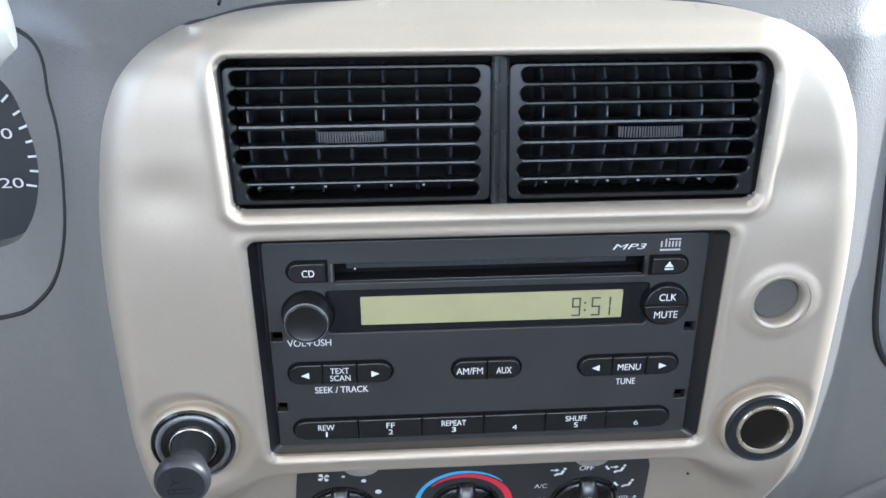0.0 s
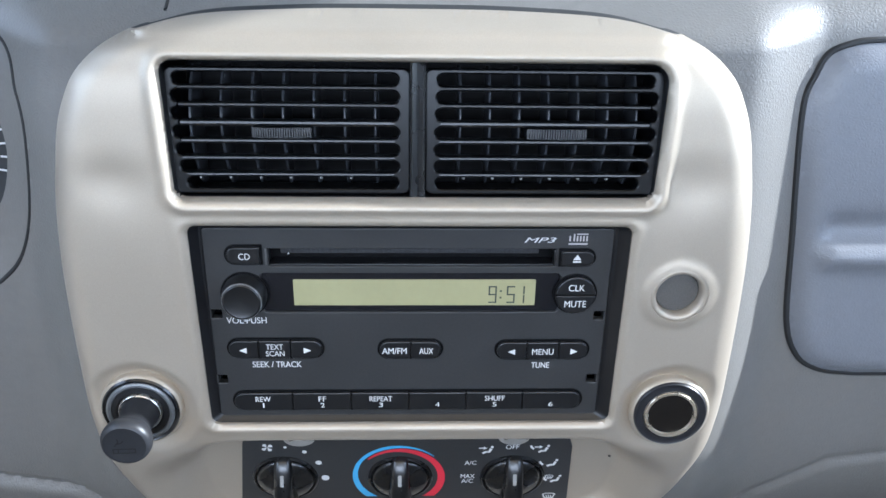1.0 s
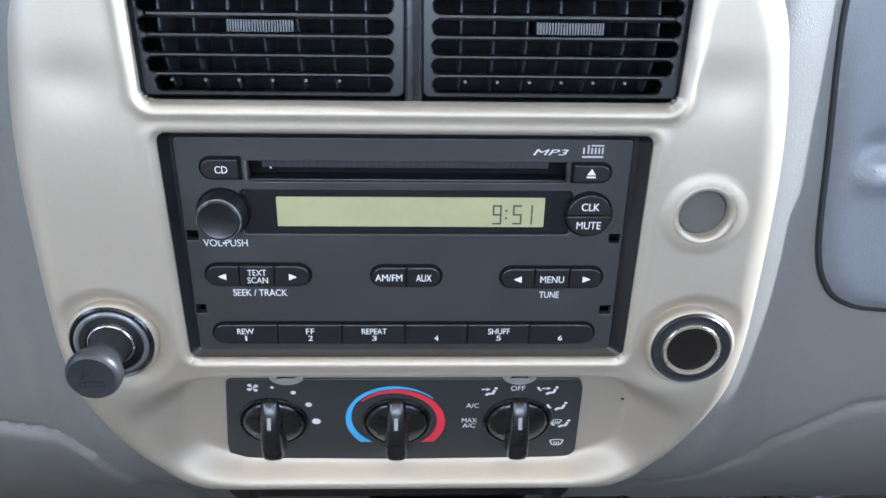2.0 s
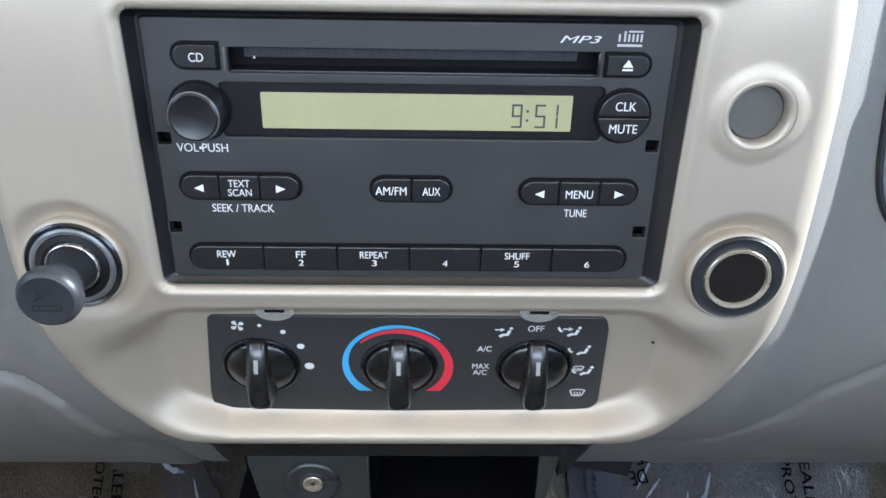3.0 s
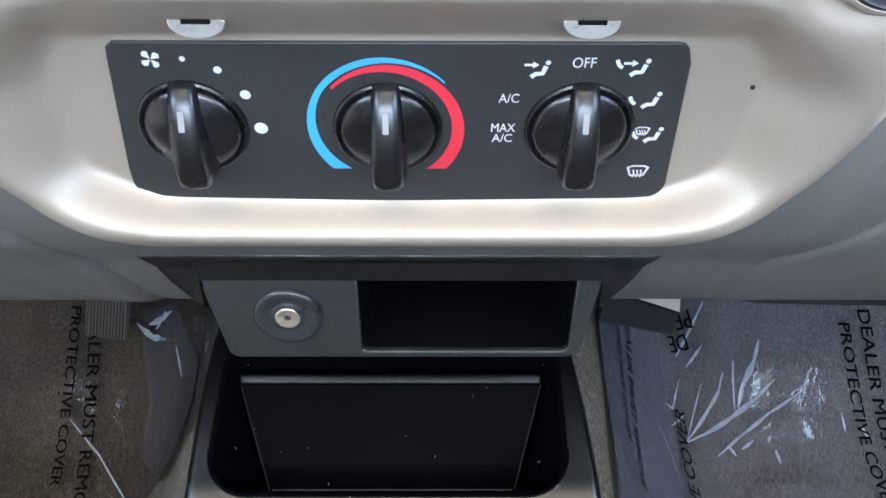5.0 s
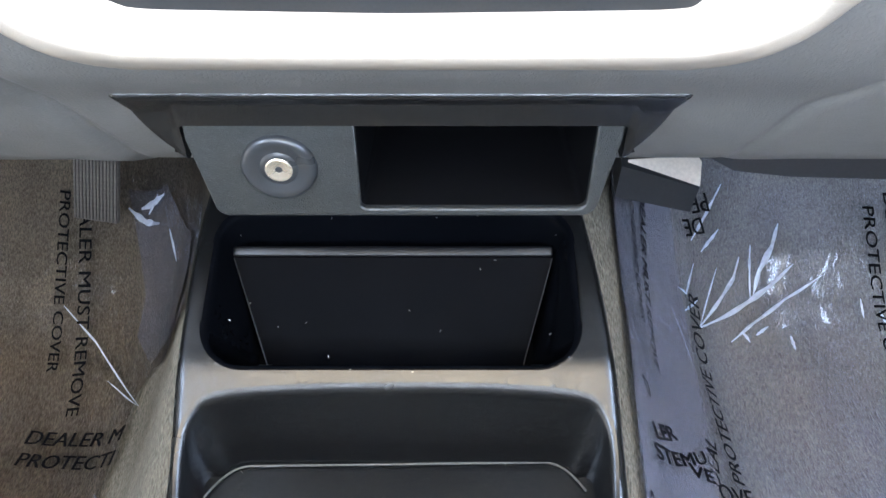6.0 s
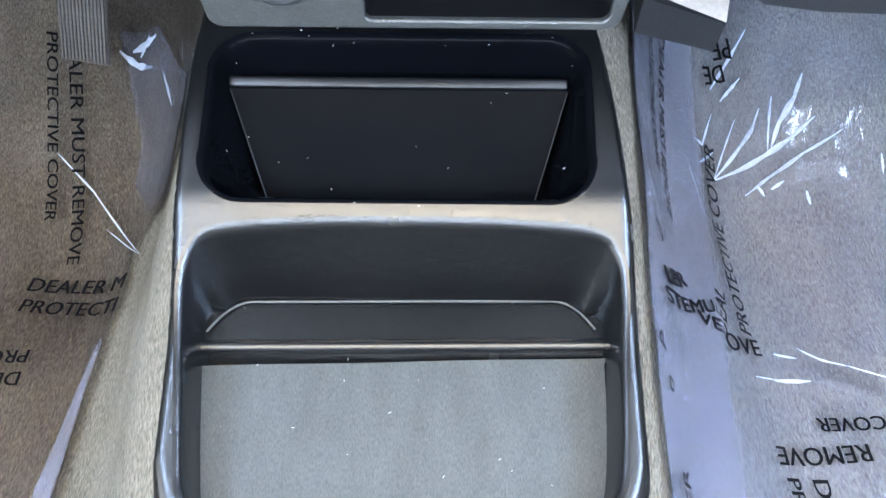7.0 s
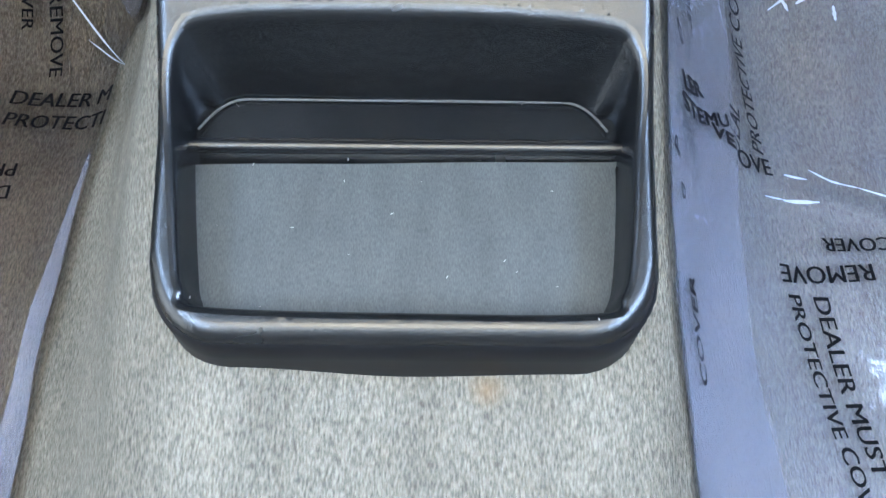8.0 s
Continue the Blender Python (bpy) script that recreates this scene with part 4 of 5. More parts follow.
def rotary(cx, cy, turn=0.0):
    m = Matrix.Translation((cx * MM, cy * MM, 0.0008)) @ Matrix.Rotation(radians(turn), 4, "Z")
    dial = new("rotary_knob")
    dial.parent, dial.matrix_basis = heater, m
    part("collar", tube_ring([(15.2, -0.2), (17.6, -0.2), (17.3, 0.9), (16.6, 1.3), (15.6, 0.8), (15.2, 0.2)], 64), KNOB, dial)
    part("disc", lathe([(15.1, -0.3), (15.1, 1.2), (14.7, 2.0), (13.6, 2.6), (10, 4.2), (5, 5.4), (0, 5.8)], 64), KNOB, dial)
    rings = []
    for y, z0, z1, w0, w1 in ((17.6, 1.0, 2.2, 3.2, 2.6), (16.6, 0.6, 4.2, 4.2, 3.4), (12, 0.6, 7.5, 5.0, 4.2), (6, 0.6, 10.6, 5.6, 4.5), (0, 0.6, 12.8, 6.0, 4.7), (-6, 0.6, 14.0, 6.2, 4.8), (-11, 0.6, 14.2, 6.2, 4.8), (-14, 0.8, 13.6, 6.0, 4.7), (-15.6, 1.6, 12.0, 5.4, 4.2), (-16.2, 3.0, 9.5, 4.2, 3.4)):
        e = min(1.6, (z1 - z0) * 0.4)
        sec = [(-w0, z0), (w0, z0), (w0 * 0.97, z0 + (z1 - z0) * 0.3), (w1 * 1.02, z1 - e), (w1 * 0.82, z1 - e * 0.35), (w1 * 0.4, z1 - 0.05), (-w1 * 0.4, z1 - 0.05), (-w1 * 0.82, z1 - e * 0.35), (-w1 * 1.02, z1 - e), (-w0 * 0.97, z0 + (z1 - z0) * 0.3)]
        rings.append([(x * MM, y * MM, z * MM) for x, z in sec])
    part("grip", loft(rings, True, 50), KNOB, dial)
    mark = flat([box(-0.95, -3.2, 0.95, 3.2, 0.2, 1)], 0)
    part("pointer", mark, POINTER, dial, "pale pointer bar", Matrix.Translation((0, 0.0088, 0.00935)) @ Matrix.Rotation(radians(-26.5), 4, "X"))
    return dial


rotary(-62.0, 9.2)
rotary(-0.3, 8.6)
rotary(60.6, 8.8)
HZ = 0.92
for x, y, r in ((-60.0, 34.2, 0.9), (-50.3, 30.4, 1.25), (-43.5, 21.6, 1.65), (-40.7, 8.9, 2.15)):
    part("dot", flat([disc(x, y, r, 24)], HZ), WHITE, heater)
for a in (45, 135, 225, 315):
    part("fan_blade", flat([[(-69.4 + q * math.cos(radians(a + k)), 34.0 + q * math.sin(radians(a + k))) for q, k in ((0.3, -20), (1.6, -34), (2.7, -36), (3.2, -18), (3.1, 2), (2.5, 18), (1.4, 16), (0.3, 20))]], HZ), WHITE, heater)
label("OFF", 59.2, 33.2, 7.0, 3.5, HZ, heater)
label("A/C", 37.5, 20.5, 6.3, 3.3, HZ, heater)
label("MAX", 36.4, 9.3, 7.6, 3.2, HZ, heater)
label("A/C", 36.2, 5.2, 6.4, 3.2, HZ, heater)


def stroke(points, w):
    """A flat line of width w through points."""
    left, right = [], []
    for i, p in enumerate(points):
        a, b2 = points[max(i - 1, 0)], points[min(i + 1, len(points) - 1)]
        dx, dy = b2[0] - a[0], b2[1] - a[1]
        n = math.hypot(dx, dy)
        left.append((p[0] - dy / n * w / 2, p[1] + dx / n * w / 2))
        right.append((p[0] + dy / n * w / 2, p[1] - dx / n * w / 2))
    return left + right[::-1]


def seat_mark(x, y):
    """Plain bent stroke of the airflow marks."""
    part("mark", flat([stroke([(x - 2.2, y - 2.4), (x - 0.8, y - 1.3), (x + 1.2, y - 1.2), (x + 2.1, y + 1.4)], 1.5)], HZ), WHITE, heater)
    part("mark", flat([box(x + 1.8, y + 1.8, x + 3.4, y + 3.4, 0.75)], HZ), WHITE, heater)


def level_arrow(x, y):
    part("mark", flat([[(x - 1.6, y - 0.4), (x + 0.9, y - 0.4), (x + 0.9, y - 1.2), (x + 2.8, y), (x + 0.9, y + 1.2), (x + 0.9, y + 0.4), (x - 1.6, y + 0.4)]], HZ), WHITE, heater)


def foot_arrow(x, y):
    part("mark", flat([stroke([(x + 0.2, y + 1.6), (x + 1.0, y - 0.2), (x + 2.2, y - 1.2)], 1.2)], HZ), WHITE, heater)


def screen_mark(x, y, k=1.0):
    part("mark", flat([[(x - 4 * k, y + 1.6 * k), (x - 2 * k, y + 2.5 * k), (x + 2 * k, y + 2.5 * k), (x + 4 * k, y + 1.6 * k), (x + 2.6 * k, y - 2.4 * k), (x - 2.6 * k, y - 2.4 * k)],
                       [(x - 3.1 * k, y + 1.3 * k), (x - 2.1 * k, y - 1.7 * k), (x + 2.1 * k, y - 1.7 * k), (x + 3.1 * k, y + 1.3 * k), (x + 1.8 * k, y + 1.8 * k), (x - 1.8 * k, y + 1.8 * k)]], HZ), WHITE, heater)
    for dx in (-1.3, 0, 1.3):
        part("mark", flat([stroke([(x + dx * k, y - 3.0 * k), (x + dx * k + 0.3, y - 1 * k), (x + dx * k - 0.2, y + 0.4 * k)], 0.6 * k)], HZ), WHITE, heater)


seat_mark(45.8, 30.6)
level_arrow(43.0, 32.4)
seat_mark(75.6, 31.2)
level_arrow(72.6, 33.0)
foot_arrow(68.6, 32.6)
seat_mark(81.2, 19.6)
foot_arrow(74.6, 19.6)
seat_mark(84.4, 6.2)
foot_arrow(77.8, 6.2)
screen_mark(81.0, 8.2, 0.62)
screen_mark(82.4, -8.4, 0.95)

# ---------------------------------------------------------------- lighter, power socket and sensor
axis = Vector((0.03, -0.99, 0.10)).normalized()
lighter = thing("cigarette_lighter", along((LIGHTER[0], 0.2535, LIGHTER[1]), axis), "black push-in cigarette lighter in a ringed socket", "lighter")
part("seat_ring", tube_ring([(16.6, -6.0), (16.7, 0.2), (17.1, 0.9), (17.7, 1.0), (18.4, 0.5), (19.0, -0.8), (19.2, -6.0)], 72), SILVER, lighter, "raised silver lip")
part("sleeve", tube_ring([(13.2, -14), (17.4, -14), (17.6, 1.2), (16.9, 2.0), (16.2, 1.4), (15.2, 1.3), (13.2, 0.2)], 64), KNOB, lighter)
part("ring", tube_ring([(13.0, -2), (15.6, -2), (15.5, 2.0), (14.6, 2.5), (13.4, 2.2)], 64), material("satin_grey_ring", (0.16, 0.165, 0.17), 0.35, 0.4, grain=0.1), lighter, "satin grey ring")
part("collar", tube_ring([(9.2, -6), (13.2, -6), (13.1, 2.2), (11.0, 2.6), (9.6, 1.2)], 64), BLACK, lighter)
part("rim", tube_ring([(8.9, 0), (9.9, 0), (9.7, 3.0), (9.3, 3.4), (8.9, 3.0)], 48), CHROME, lighter, "thin bright rim")
grip = part("grip", lathe([(8.7, -4), (8.6, 3), (7.9, 8), (7.6, 12), (7.9, 15), (9.4, 18.0), (10.7, 20.4), (11.1, 22.6), (10.9, 24.6), (10.1, 26.0), (9.2, 26.5), (8.8, 26.4), (0, 26.2)], 64), material("worn_black_grip", (0.02, 0.021, 0.024), 0.42, grain=0.1, stain=0.1), lighter)
symbol = material("recessed_mark", (0.006, 0.006, 0.006), 0.6)
sm = Matrix.Translation((0, 0, 0.02655))
part("symbol", flat([box(-5.4, -4.2, 4.6, -1.6, 0.2, 1), box(-4.9, -3.7, -3.2, -2.1, 0.1, 1), box(-2.7, -3.7, 4.1, -2.1, 0.1, 1)], 0), symbol, grip, m=sm)
part("symbol", flat([stroke([(-4.2, -0.4), (-3.4, 0.9), (-1.2, 1.4), (-0.2, 2.6)], 0.5)], 0), symbol, grip, m=sm)
part("symbol", flat([stroke([(-3.2, 0.6), (-2.4, 2.2), (-2.8, 3.6)], 0.5)], 0), symbol, grip, m=sm)

socket = thing("power_socket", along((SOCKET[0], 0.2520, SOCKET[1]), Vector((-0.03, -0.985, 0.13))), "open round power socket with a pale metal ring", "socket")
part("seat_ring", tube_ring([(16.6, -6.0), (16.7, 0.2), (17.1, 0.9), (17.7, 1.0), (18.4, 0.5), (19.0, -0.8), (19.2, -6.0)], 72), SILVER, socket, "raised silver lip")
part("sleeve", tube_ring([(12.6, -16), (17.2, -16), (17.4, 1.0), (16.6, 2.0), (15.8, 1.6), (13.2, 2.2), (12.6, 1.2)], 64), material("dark_grey_sleeve", (0.016, 0.016, 0.018), 0.4, grain=0.1), socket)
part("ring", tube_ring([(10.6, -3), (12.8, -3), (12.8, 1.6), (12.2, 2.4), (11.0, 2.3), (10.6, 1.4)], 64), BRASS, socket, "pale metal ring")
part("well", lathe([(0, -42), (10.3, -42), (10.6, -2), (10.7, 1.2)], 48), material("brown_black_well", (0.008, 0.006, 0.0045), 0.4, 0.2, grain=0.2), socket)
part("contact", block(-0.0022, -0.0018, -0.0415, 0.0022, 0.0018, -0.037, 0.0005), DEEP, socket, m=Matrix.Rotation(radians(40), 4, "Z"))

sensor = thing("sensor_cap", along((EYE_CAP[0], 0.2583, EYE_CAP[1]), Vector((0, -0.995, 0.09))), "round grey sensor cap sunk in the silver panel", "cap")
part("ring", tube_ring([(9.9, -4.0), (10.0, 0.2), (10.5, 1.4), (11.3, 2.0), (12.2, 2.0), (13.2, 1.4), (14.6, 0.0), (15.4, -1.0), (15.0, -4.0)], 64), SILVER, sensor, "raised silver ring")
part("cap", lathe([(9.9, -8), (9.9, -3.0), (9.2, -2.2), (0, -2.0)], 48), SENSOR, sensor)
# ---------------------------------------------------------------- pocket under the heater panel
pm = facing(0, 0.3103, 0.327, 4)
tray = thing("dash_pocket", pm, "black grained open pocket with a plugged outlet under the dashboard", "storage pocket")
GRAINED = leather("coarse_grained_black", (0.029, 0.031, 0.030), 0.34, 900, 0.0005, 0.1)
GRAINED.node_tree.nodes["Principled BSDF"].inputs["Specular IOR Level"].default_value = 0.8
face_outline = arc(-75.5, -3.4, 6.0, 200, 270, 6) + arc(74.0, -2.4, 7.0, 270, 345, 6) + [(86.5, 30), (87.0, 42), (86.0, 43.2), (-86.5, 43.2), (-87.5, 42), (-87.0, 30)]
open_face = face_outline[:-4] + [(86.0, 40.2), (76.0, 40.2)] + arc(72.0, -1.6, 4.0, 0, -90, 6) + arc(-16.9, -3.1, 2.5, 270, 180, 6) + [(-19.4, 40.2), (-86.5, 40.2), (-87.0, 30)]
part("face", plate([open_face], 3.5, 0.9, -3.5), GRAINED, tray)
inner = [(x * MM, y * MM) for x, y in box(-19.4, -5.6, 76.0, 43.5, corners=(2.5, 4, 1, 1))]
deep = [(blend(x, 0.028, 0.08), blend(y, 0.02, 0.06)) for x, y in inner]
# inside of the pocket coloured near-black, in place of its shade
part("bin", loft([[(x, y, -0.003) for x, y in inner], [(x, y, -0.085) for x, y in deep], [(x * 0.02 + 0.0277, y * 0.02 + 0.019, -0.0855) for x, y in deep]], False, 30), DEEP, tray, "smooth bin, its inner shade put into a near-black colour")
part("bin_rail", block(-0.017, 0.0075, -0.060, 0.074, 0.0095, -0.058, 0.0008), GRAINED, tray)
back_out = [(x * MM, y * MM) for x, y in face_outline]
part("sides", loft([[(x * 0.998, y, -0.003) for x, y in back_out], [(x * 0.96, y * 0.96, -0.05) for x, y in back_out]], False), GRAINED, tray)
plug = new("outlet_plug")
plug.parent, plug.matrix_basis = tray, Matrix.Translation((-0.0512, 0.0166, 0))
part("grommet", lathe([(15.6, -0.4), (15.4, 1.0), (14.6, 2.1), (13.2, 2.7), (11.4, 2.5), (9.2, 1.6), (7.8, 1.3), (7.0, 1.7), (6.4, 2.0), (0, 2.0)], 64), GROMMET_GLOSS, plug)
part("pin", tube_ring([(1.4, 1.0), (5.6, 1.0), (5.6, 2.4), (5.1, 2.8), (4.4, 2.8), (3.9, 2.5), (2.6, 2.6), (1.5, 2.2)], 40), BRASS, plug, "pale brass pin")
part("bore", lathe([(1.5, 1), (1.5, 1.9), (0, 1.9)], 20), DEEP, plug)
# the winged flange by which it hangs
wing_edge = inside(spline([(-0.1098, 0.3795), (-0.1085, 0.3700), (-0.1035, 0.3585), (-0.0945, 0.3480), (-0.086, 0.3452), (0.0, 0.3445), (0.085, 0.3452), (0.0935, 0.3480), (0.1022, 0.3585), (0.1072, 0.3700), (0.1090, 0.3795), (0.1074, 0.3825), (0.1010, 0.3830), (0.0, 0.3830), (-0.101, 0.3830), (-0.1082, 0.3825)], 6))


def wing_face(x, z):
    """A shallow hollow with a rolled edge."""
    d = -wing_edge(np.stack([x, z], 1))
    v = np.clip((z - 0.345) / 0.030, 0, 1)
    return x, np.minimum(0.3140 + 0.0015 * np.sin(math.pi * v) - 0.0034 * (1 - smooth(0.086, 0.093, np.abs(x))), dash_front(x, z) - 0.0022) + 0.0040 * np.clip(1 - d / 0.0040, 0, 1) ** 2, z


part("flange", sheet(np.arange(-0.119, 0.1191, 0.0011), np.arange(0.343, 0.3875, 0.0011), wing_face, wing_edge, (inside([(-0.0878, 0.33), (0.0874, 0.33), (0.0874, 0.3638), (-0.0878, 0.3638)]),), (0, 0.03, 0), 60), CONSOLE, tray, "smooth black winged flange", pm.inverted())

# ---------------------------------------------------------------- floor console
console_mid = -0.0075
rim_z = glide([0.130, 0.145, 0.16, 0.18, 0.215, 0.245, 0.265, 0.283, 0.298, 0.308, 0.335, 0.37, 0.42, 0.46], [0.186, 0.187, 0.188, 0.190, 0.195, 0.2015, 0.2098, 0.2192, 0.2274, 0.2305, 0.2388, 0.2475, 0.256, 0.260])
right_w = glide([0.13, 0.30, 0.37, 0.46], [0.1105, 0.1105, 0.104, 0.090])
left_w = glide([0.13, 0.30, 0.37, 0.46], [0.1050, 0.1122, 0.1125, 0.1060])
edge_l = [(console_mid - float(left_w(y)), y) for y in np.linspace(0.46, 0.18, 16)]
edge_r = [(console_mid + float(right_w(y)), y) for y in np.linspace(0.18, 0.46, 16)]
corner_l = [(console_mid - 0.1055 + 0.032 * (1 - math.cos(radians(a))), 0.175 - 0.032 * math.sin(radians(a))) for a in np.linspace(8, 90, 9)]
corner_r = [(console_mid + 0.1105 - 0.032 * (1 - math.cos(radians(a))), 0.177 - 0.032 * math.sin(radians(a))) for a in np.linspace(90, 8, 9)]
console_outline = edge_l + corner_l + corner_r + edge_r
console_edge = inside(console_outline)
front_out = [(console_mid + x * MM, y * MM) for x, y in box(-98.8, 297.5, 91.4, 385, corners=(20, 20, 20, 20), n=8)]
low_out = spline([(-0.1120, 0.260), (-0.1085, 0.2750), (-0.0970, 0.2825), (-0.055, 0.2855), (0.0, 0.2862), (0.045, 0.2855), (0.0840, 0.2825), (0.0945, 0.2750), (0.0975, 0.260), (0.0957, 0.232), (0.0915, 0.185), (0.0865, 0.1665), (0.0760, 0.1585),
                  (0.0, 0.1570), (-0.0880, 0.1580), (-0.0980, 0.1660), (-0.1025, 0.185), (-0.1095, 0.232)], 6)


def rim_at(x, y):
    e = -console_edge(np.stack([x, y], 1))
    r = 0.0058 + 0.0040 * (1 - smooth(0.150, 0.190, y))
    u = np.clip(1 - e / r, 0, 0.999)
    return x, y, rim_z(y) - np.minimum(r * (1 - np.sqrt(1 - u * u)) * 1.25, 0.0098)


def low_base(y):
    return np.interp(y, [0.15, 0.238, 0.246, 0.267, 0.30], [0.1585, 0.1640, 0.1728, 0.1750, 0.1750])


def inward(outline, by):
    """The outline drawn in by that distance."""
    out, n = [], len(outline)
    for i, (x, y) in enumerate(outline):
        (ax, ay), (bx, by_) = outline[i - 1], outline[(i + 1) % n]
        dx, dy = bx - ax, by_ - ay
        k = math.hypot(dx, dy) or 1.0
        out.append((x, y, -dy / k, dx / k))
    turn = 1 if sum(a[0] * b[1] - b[0] * a[1] for a, b in zip(outline, outline[1:] + outline[:1])) > 0 else -1
    return [(x + turn * nx * by, y + turn * ny * by) for x, y, nx, ny in out]


def edge_roll(outline):
    """The rolled upper edge of a bin, in rings."""
    return [[(x, y, float(rim_z(y)) - down) for x, y in inward(outline, by)] for by, down in ((-0.0036, 0.0007), (-0.0030, -0.00012), (-0.0016, 0.0002), (-0.0004, 0.0010), (0.0007, 0.0025), (0.0014, 0.0048))]


def console_z(x, y):
    """The height of the console's upper face, bins included."""
    p = np.stack([x, y], 1)
    z = rim_at(x, y)[2]
    z = np.where(inside(front_out)(p) < -0.012, np.interp(y, [0.31, 0.318, 0.366, 0.37], [0.187, 0.189, 0.2315, 0.2315]), z)
    return x, y, np.where(inside(low_out)(p) < -0.004, low_base(y), z)


console = thing("floor_console", Matrix(), "black grained plastic console with two open bins on carpet", "console")
part("body", sheet(np.arange(console_mid - 0.117, console_mid + 0.1171, 0.00125), np.arange(0.140, 0.4601, 0.00125), rim_at, console_edge, (inside(inward(front_out, -0.0025)), inside(inward(low_out, -0.0025))), None, 70), CONSOLE, console)
well = edge_roll(front_out)
for k in (0.5, 1.0):
    well.append([(console_mid + (x - console_mid) * (1 - 0.22 * k), blend(y, 0.3165 + (y - 0.2975) * 0.74, k), blend(float(rim_z(y)) - 0.0056, 0.185, k)) for x, y in front_out])
part("front_bin", loft(well, False, 50), CONSOLE_SMOOTH, console, "smooth black front bin")
part("bin_floor", block(console_mid - 0.085, 0.308, 0.180, console_mid + 0.080, 0.40, 0.191, 0.001), CONSOLE_SMOOTH, console)
panel = [(-0.1010, 0.3660, 0.2316), (0.0765, 0.3660, 0.2316), (0.0600, 0.3215, 0.1915), (-0.0820, 0.3215, 0.1915)]
part("bin_back", loft([panel, [(x, y + 0.003, z - 0.0025) for x, y, z in panel]]), CONSOLE_SMOOTH, console, "smooth sloping bin back")
ring_low = []
for (x, y), (x0, y0) in zip(inward(low_out, 0.0042), low_out):
    k = float(smooth(0.256, 0.279, y0))
    yy = blend(y, 0.2695 - 0.012 * max(0.0, (abs(x0 - console_mid) - 0.084) / 0.022) ** 2, k)
    ring_low.append((console_mid + (x - console_mid) * (1 - 0.075 * k), yy, float(low_base(yy)) - 0.0006))
roll_low = edge_roll(low_out)
mid_low = [((a[0] * 0.62 + b[0] * 0.38), (a[1] * 0.58 + b[1] * 0.42), (a[2] * 0.5 + b[2] * 0.5)) for a, b in zip(roll_low[-1], ring_low)]
part("rear_bin", loft(roll_low + [mid_low, ring_low], False, 60), CONSOLE, console, "grained rear bin wall")
part("rear_floor", sheet(np.arange(-0.112, 0.0981, 0.003), np.arange(0.156, 0.2740, 0.0015), lambda x, y: (x, y, low_base(y)), inside([(-0.1085, 0.157), (0.0930, 0.157), (0.0965, 0.25), (0.090, 0.2730), (-0.104, 0.2730), (-0.1105, 0.25)])), CONSOLE, console)
skirt_top = [(x, y, float(rim_z(y0)) - 0.0078) for (x, y), (x0, y0) in zip(inward(console_outline, -0.0005), console_outline)]
skirt_low = [(x + (0.004 if x > console_mid else -0.004) * (1 if y > 0.18 else 0.3), y - (0.003 if y < 0.18 else 0), max(float(carpet_z(x, y)) - 0.02, 0.05)) for x, y in console_outline]
skirt_in = [(x, y, float(rim_z(y0)) - 0.0062) for (x, y), (x0, y0) in zip(inward(console_outline, 0.0012), console_outline)]
part("skirt", loft([skirt_in, skirt_top, [(a[0] * 0.7 + b[0] * 0.3, a[1] * 0.7 + b[1] * 0.3, a[2] * 0.7 + b[2] * 0.3) for a, b in zip(skirt_top, skirt_low)], skirt_low], False, 50), material("plain_black_skirt", (0.006, 0.006, 0.007), 0.5, spec=0.25, grain=0.1, stain=0.1), console)
bar_sec = [(0.0037 * math.cos(a), 0.0037 * math.sin(a)) for a in np.linspace(0, 2 * math.pi, 17)[:-1]]
part("bar", loft([[(x, 0.2437 + 0.016 * (x - console_mid) + p, 0.1765 + q) for p, q in bar_sec] for x in np.linspace(console_mid - 0.1035, console_mid + 0.1025, 12)], True), CONSOLE, console, "rounded black cross bar")
mat_out = spline([(-0.1072, 0.2340), (-0.1060, 0.2347), (0.0910, 0.2408), (0.0922, 0.2398), (0.0905, 0.205), (0.0872, 0.1735), (0.0835, 0.1660), (0.0760, 0.1632), (0.0, 0.1622), (-0.0870, 0.1624), (-0.0945, 0.1648), (-0.0982, 0.1720), (-0.1035, 0.205)], 6)
part("mat", sheet(np.arange(-0.115, 0.10, 0.002), np.arange(0.158, 0.2445, 0.002), lambda x, y: (x, y, 0.1648 + 0.085 * (y - 0.162) + 0.0004 * np.sin(x * 60)), inside(mat_out), (), (0, 0, -0.006)), MAT_GREY, console, "grey grained rubber mat")
# lighter grey line drawn along the ledge
part("ledge_line", wire([(console_mid + x * MM, (269.6 + 1.4 * (x / 100)) * MM - 0.020 * max(0.0, (abs(x + 1) - 76) / 23) ** 2.2, 0.1763) for x in np.linspace(-98.5, 96, 60)], 0.6), material("pale_ledge_edge", (0.10, 0.10, 0.10), 0.35, grain=0.3, grain_size=700), console)
# tilted back so that its top shows a highlight
part("divider_edge", block(-0.089, -0.0032, -0.006, 0.089, 0.0026, 0.0, 0.0013, 3), BLACK, console, "black divider edge, tilted to catch the overhead light", Matrix.Translation((-0.0125, 0.3680, 0.2352)) @ Matrix.Rotation(radians(36), 4, "X"))
part("bin_seam", wire([(x, 0.3212, 0.1918) for x in np.linspace(console_mid - 0.073, console_mid + 0.066, 20)], 0.45), material("bright_seam", (0.07, 0.07, 0.07), 0.3, grain=0.3, grain_size=900), console)
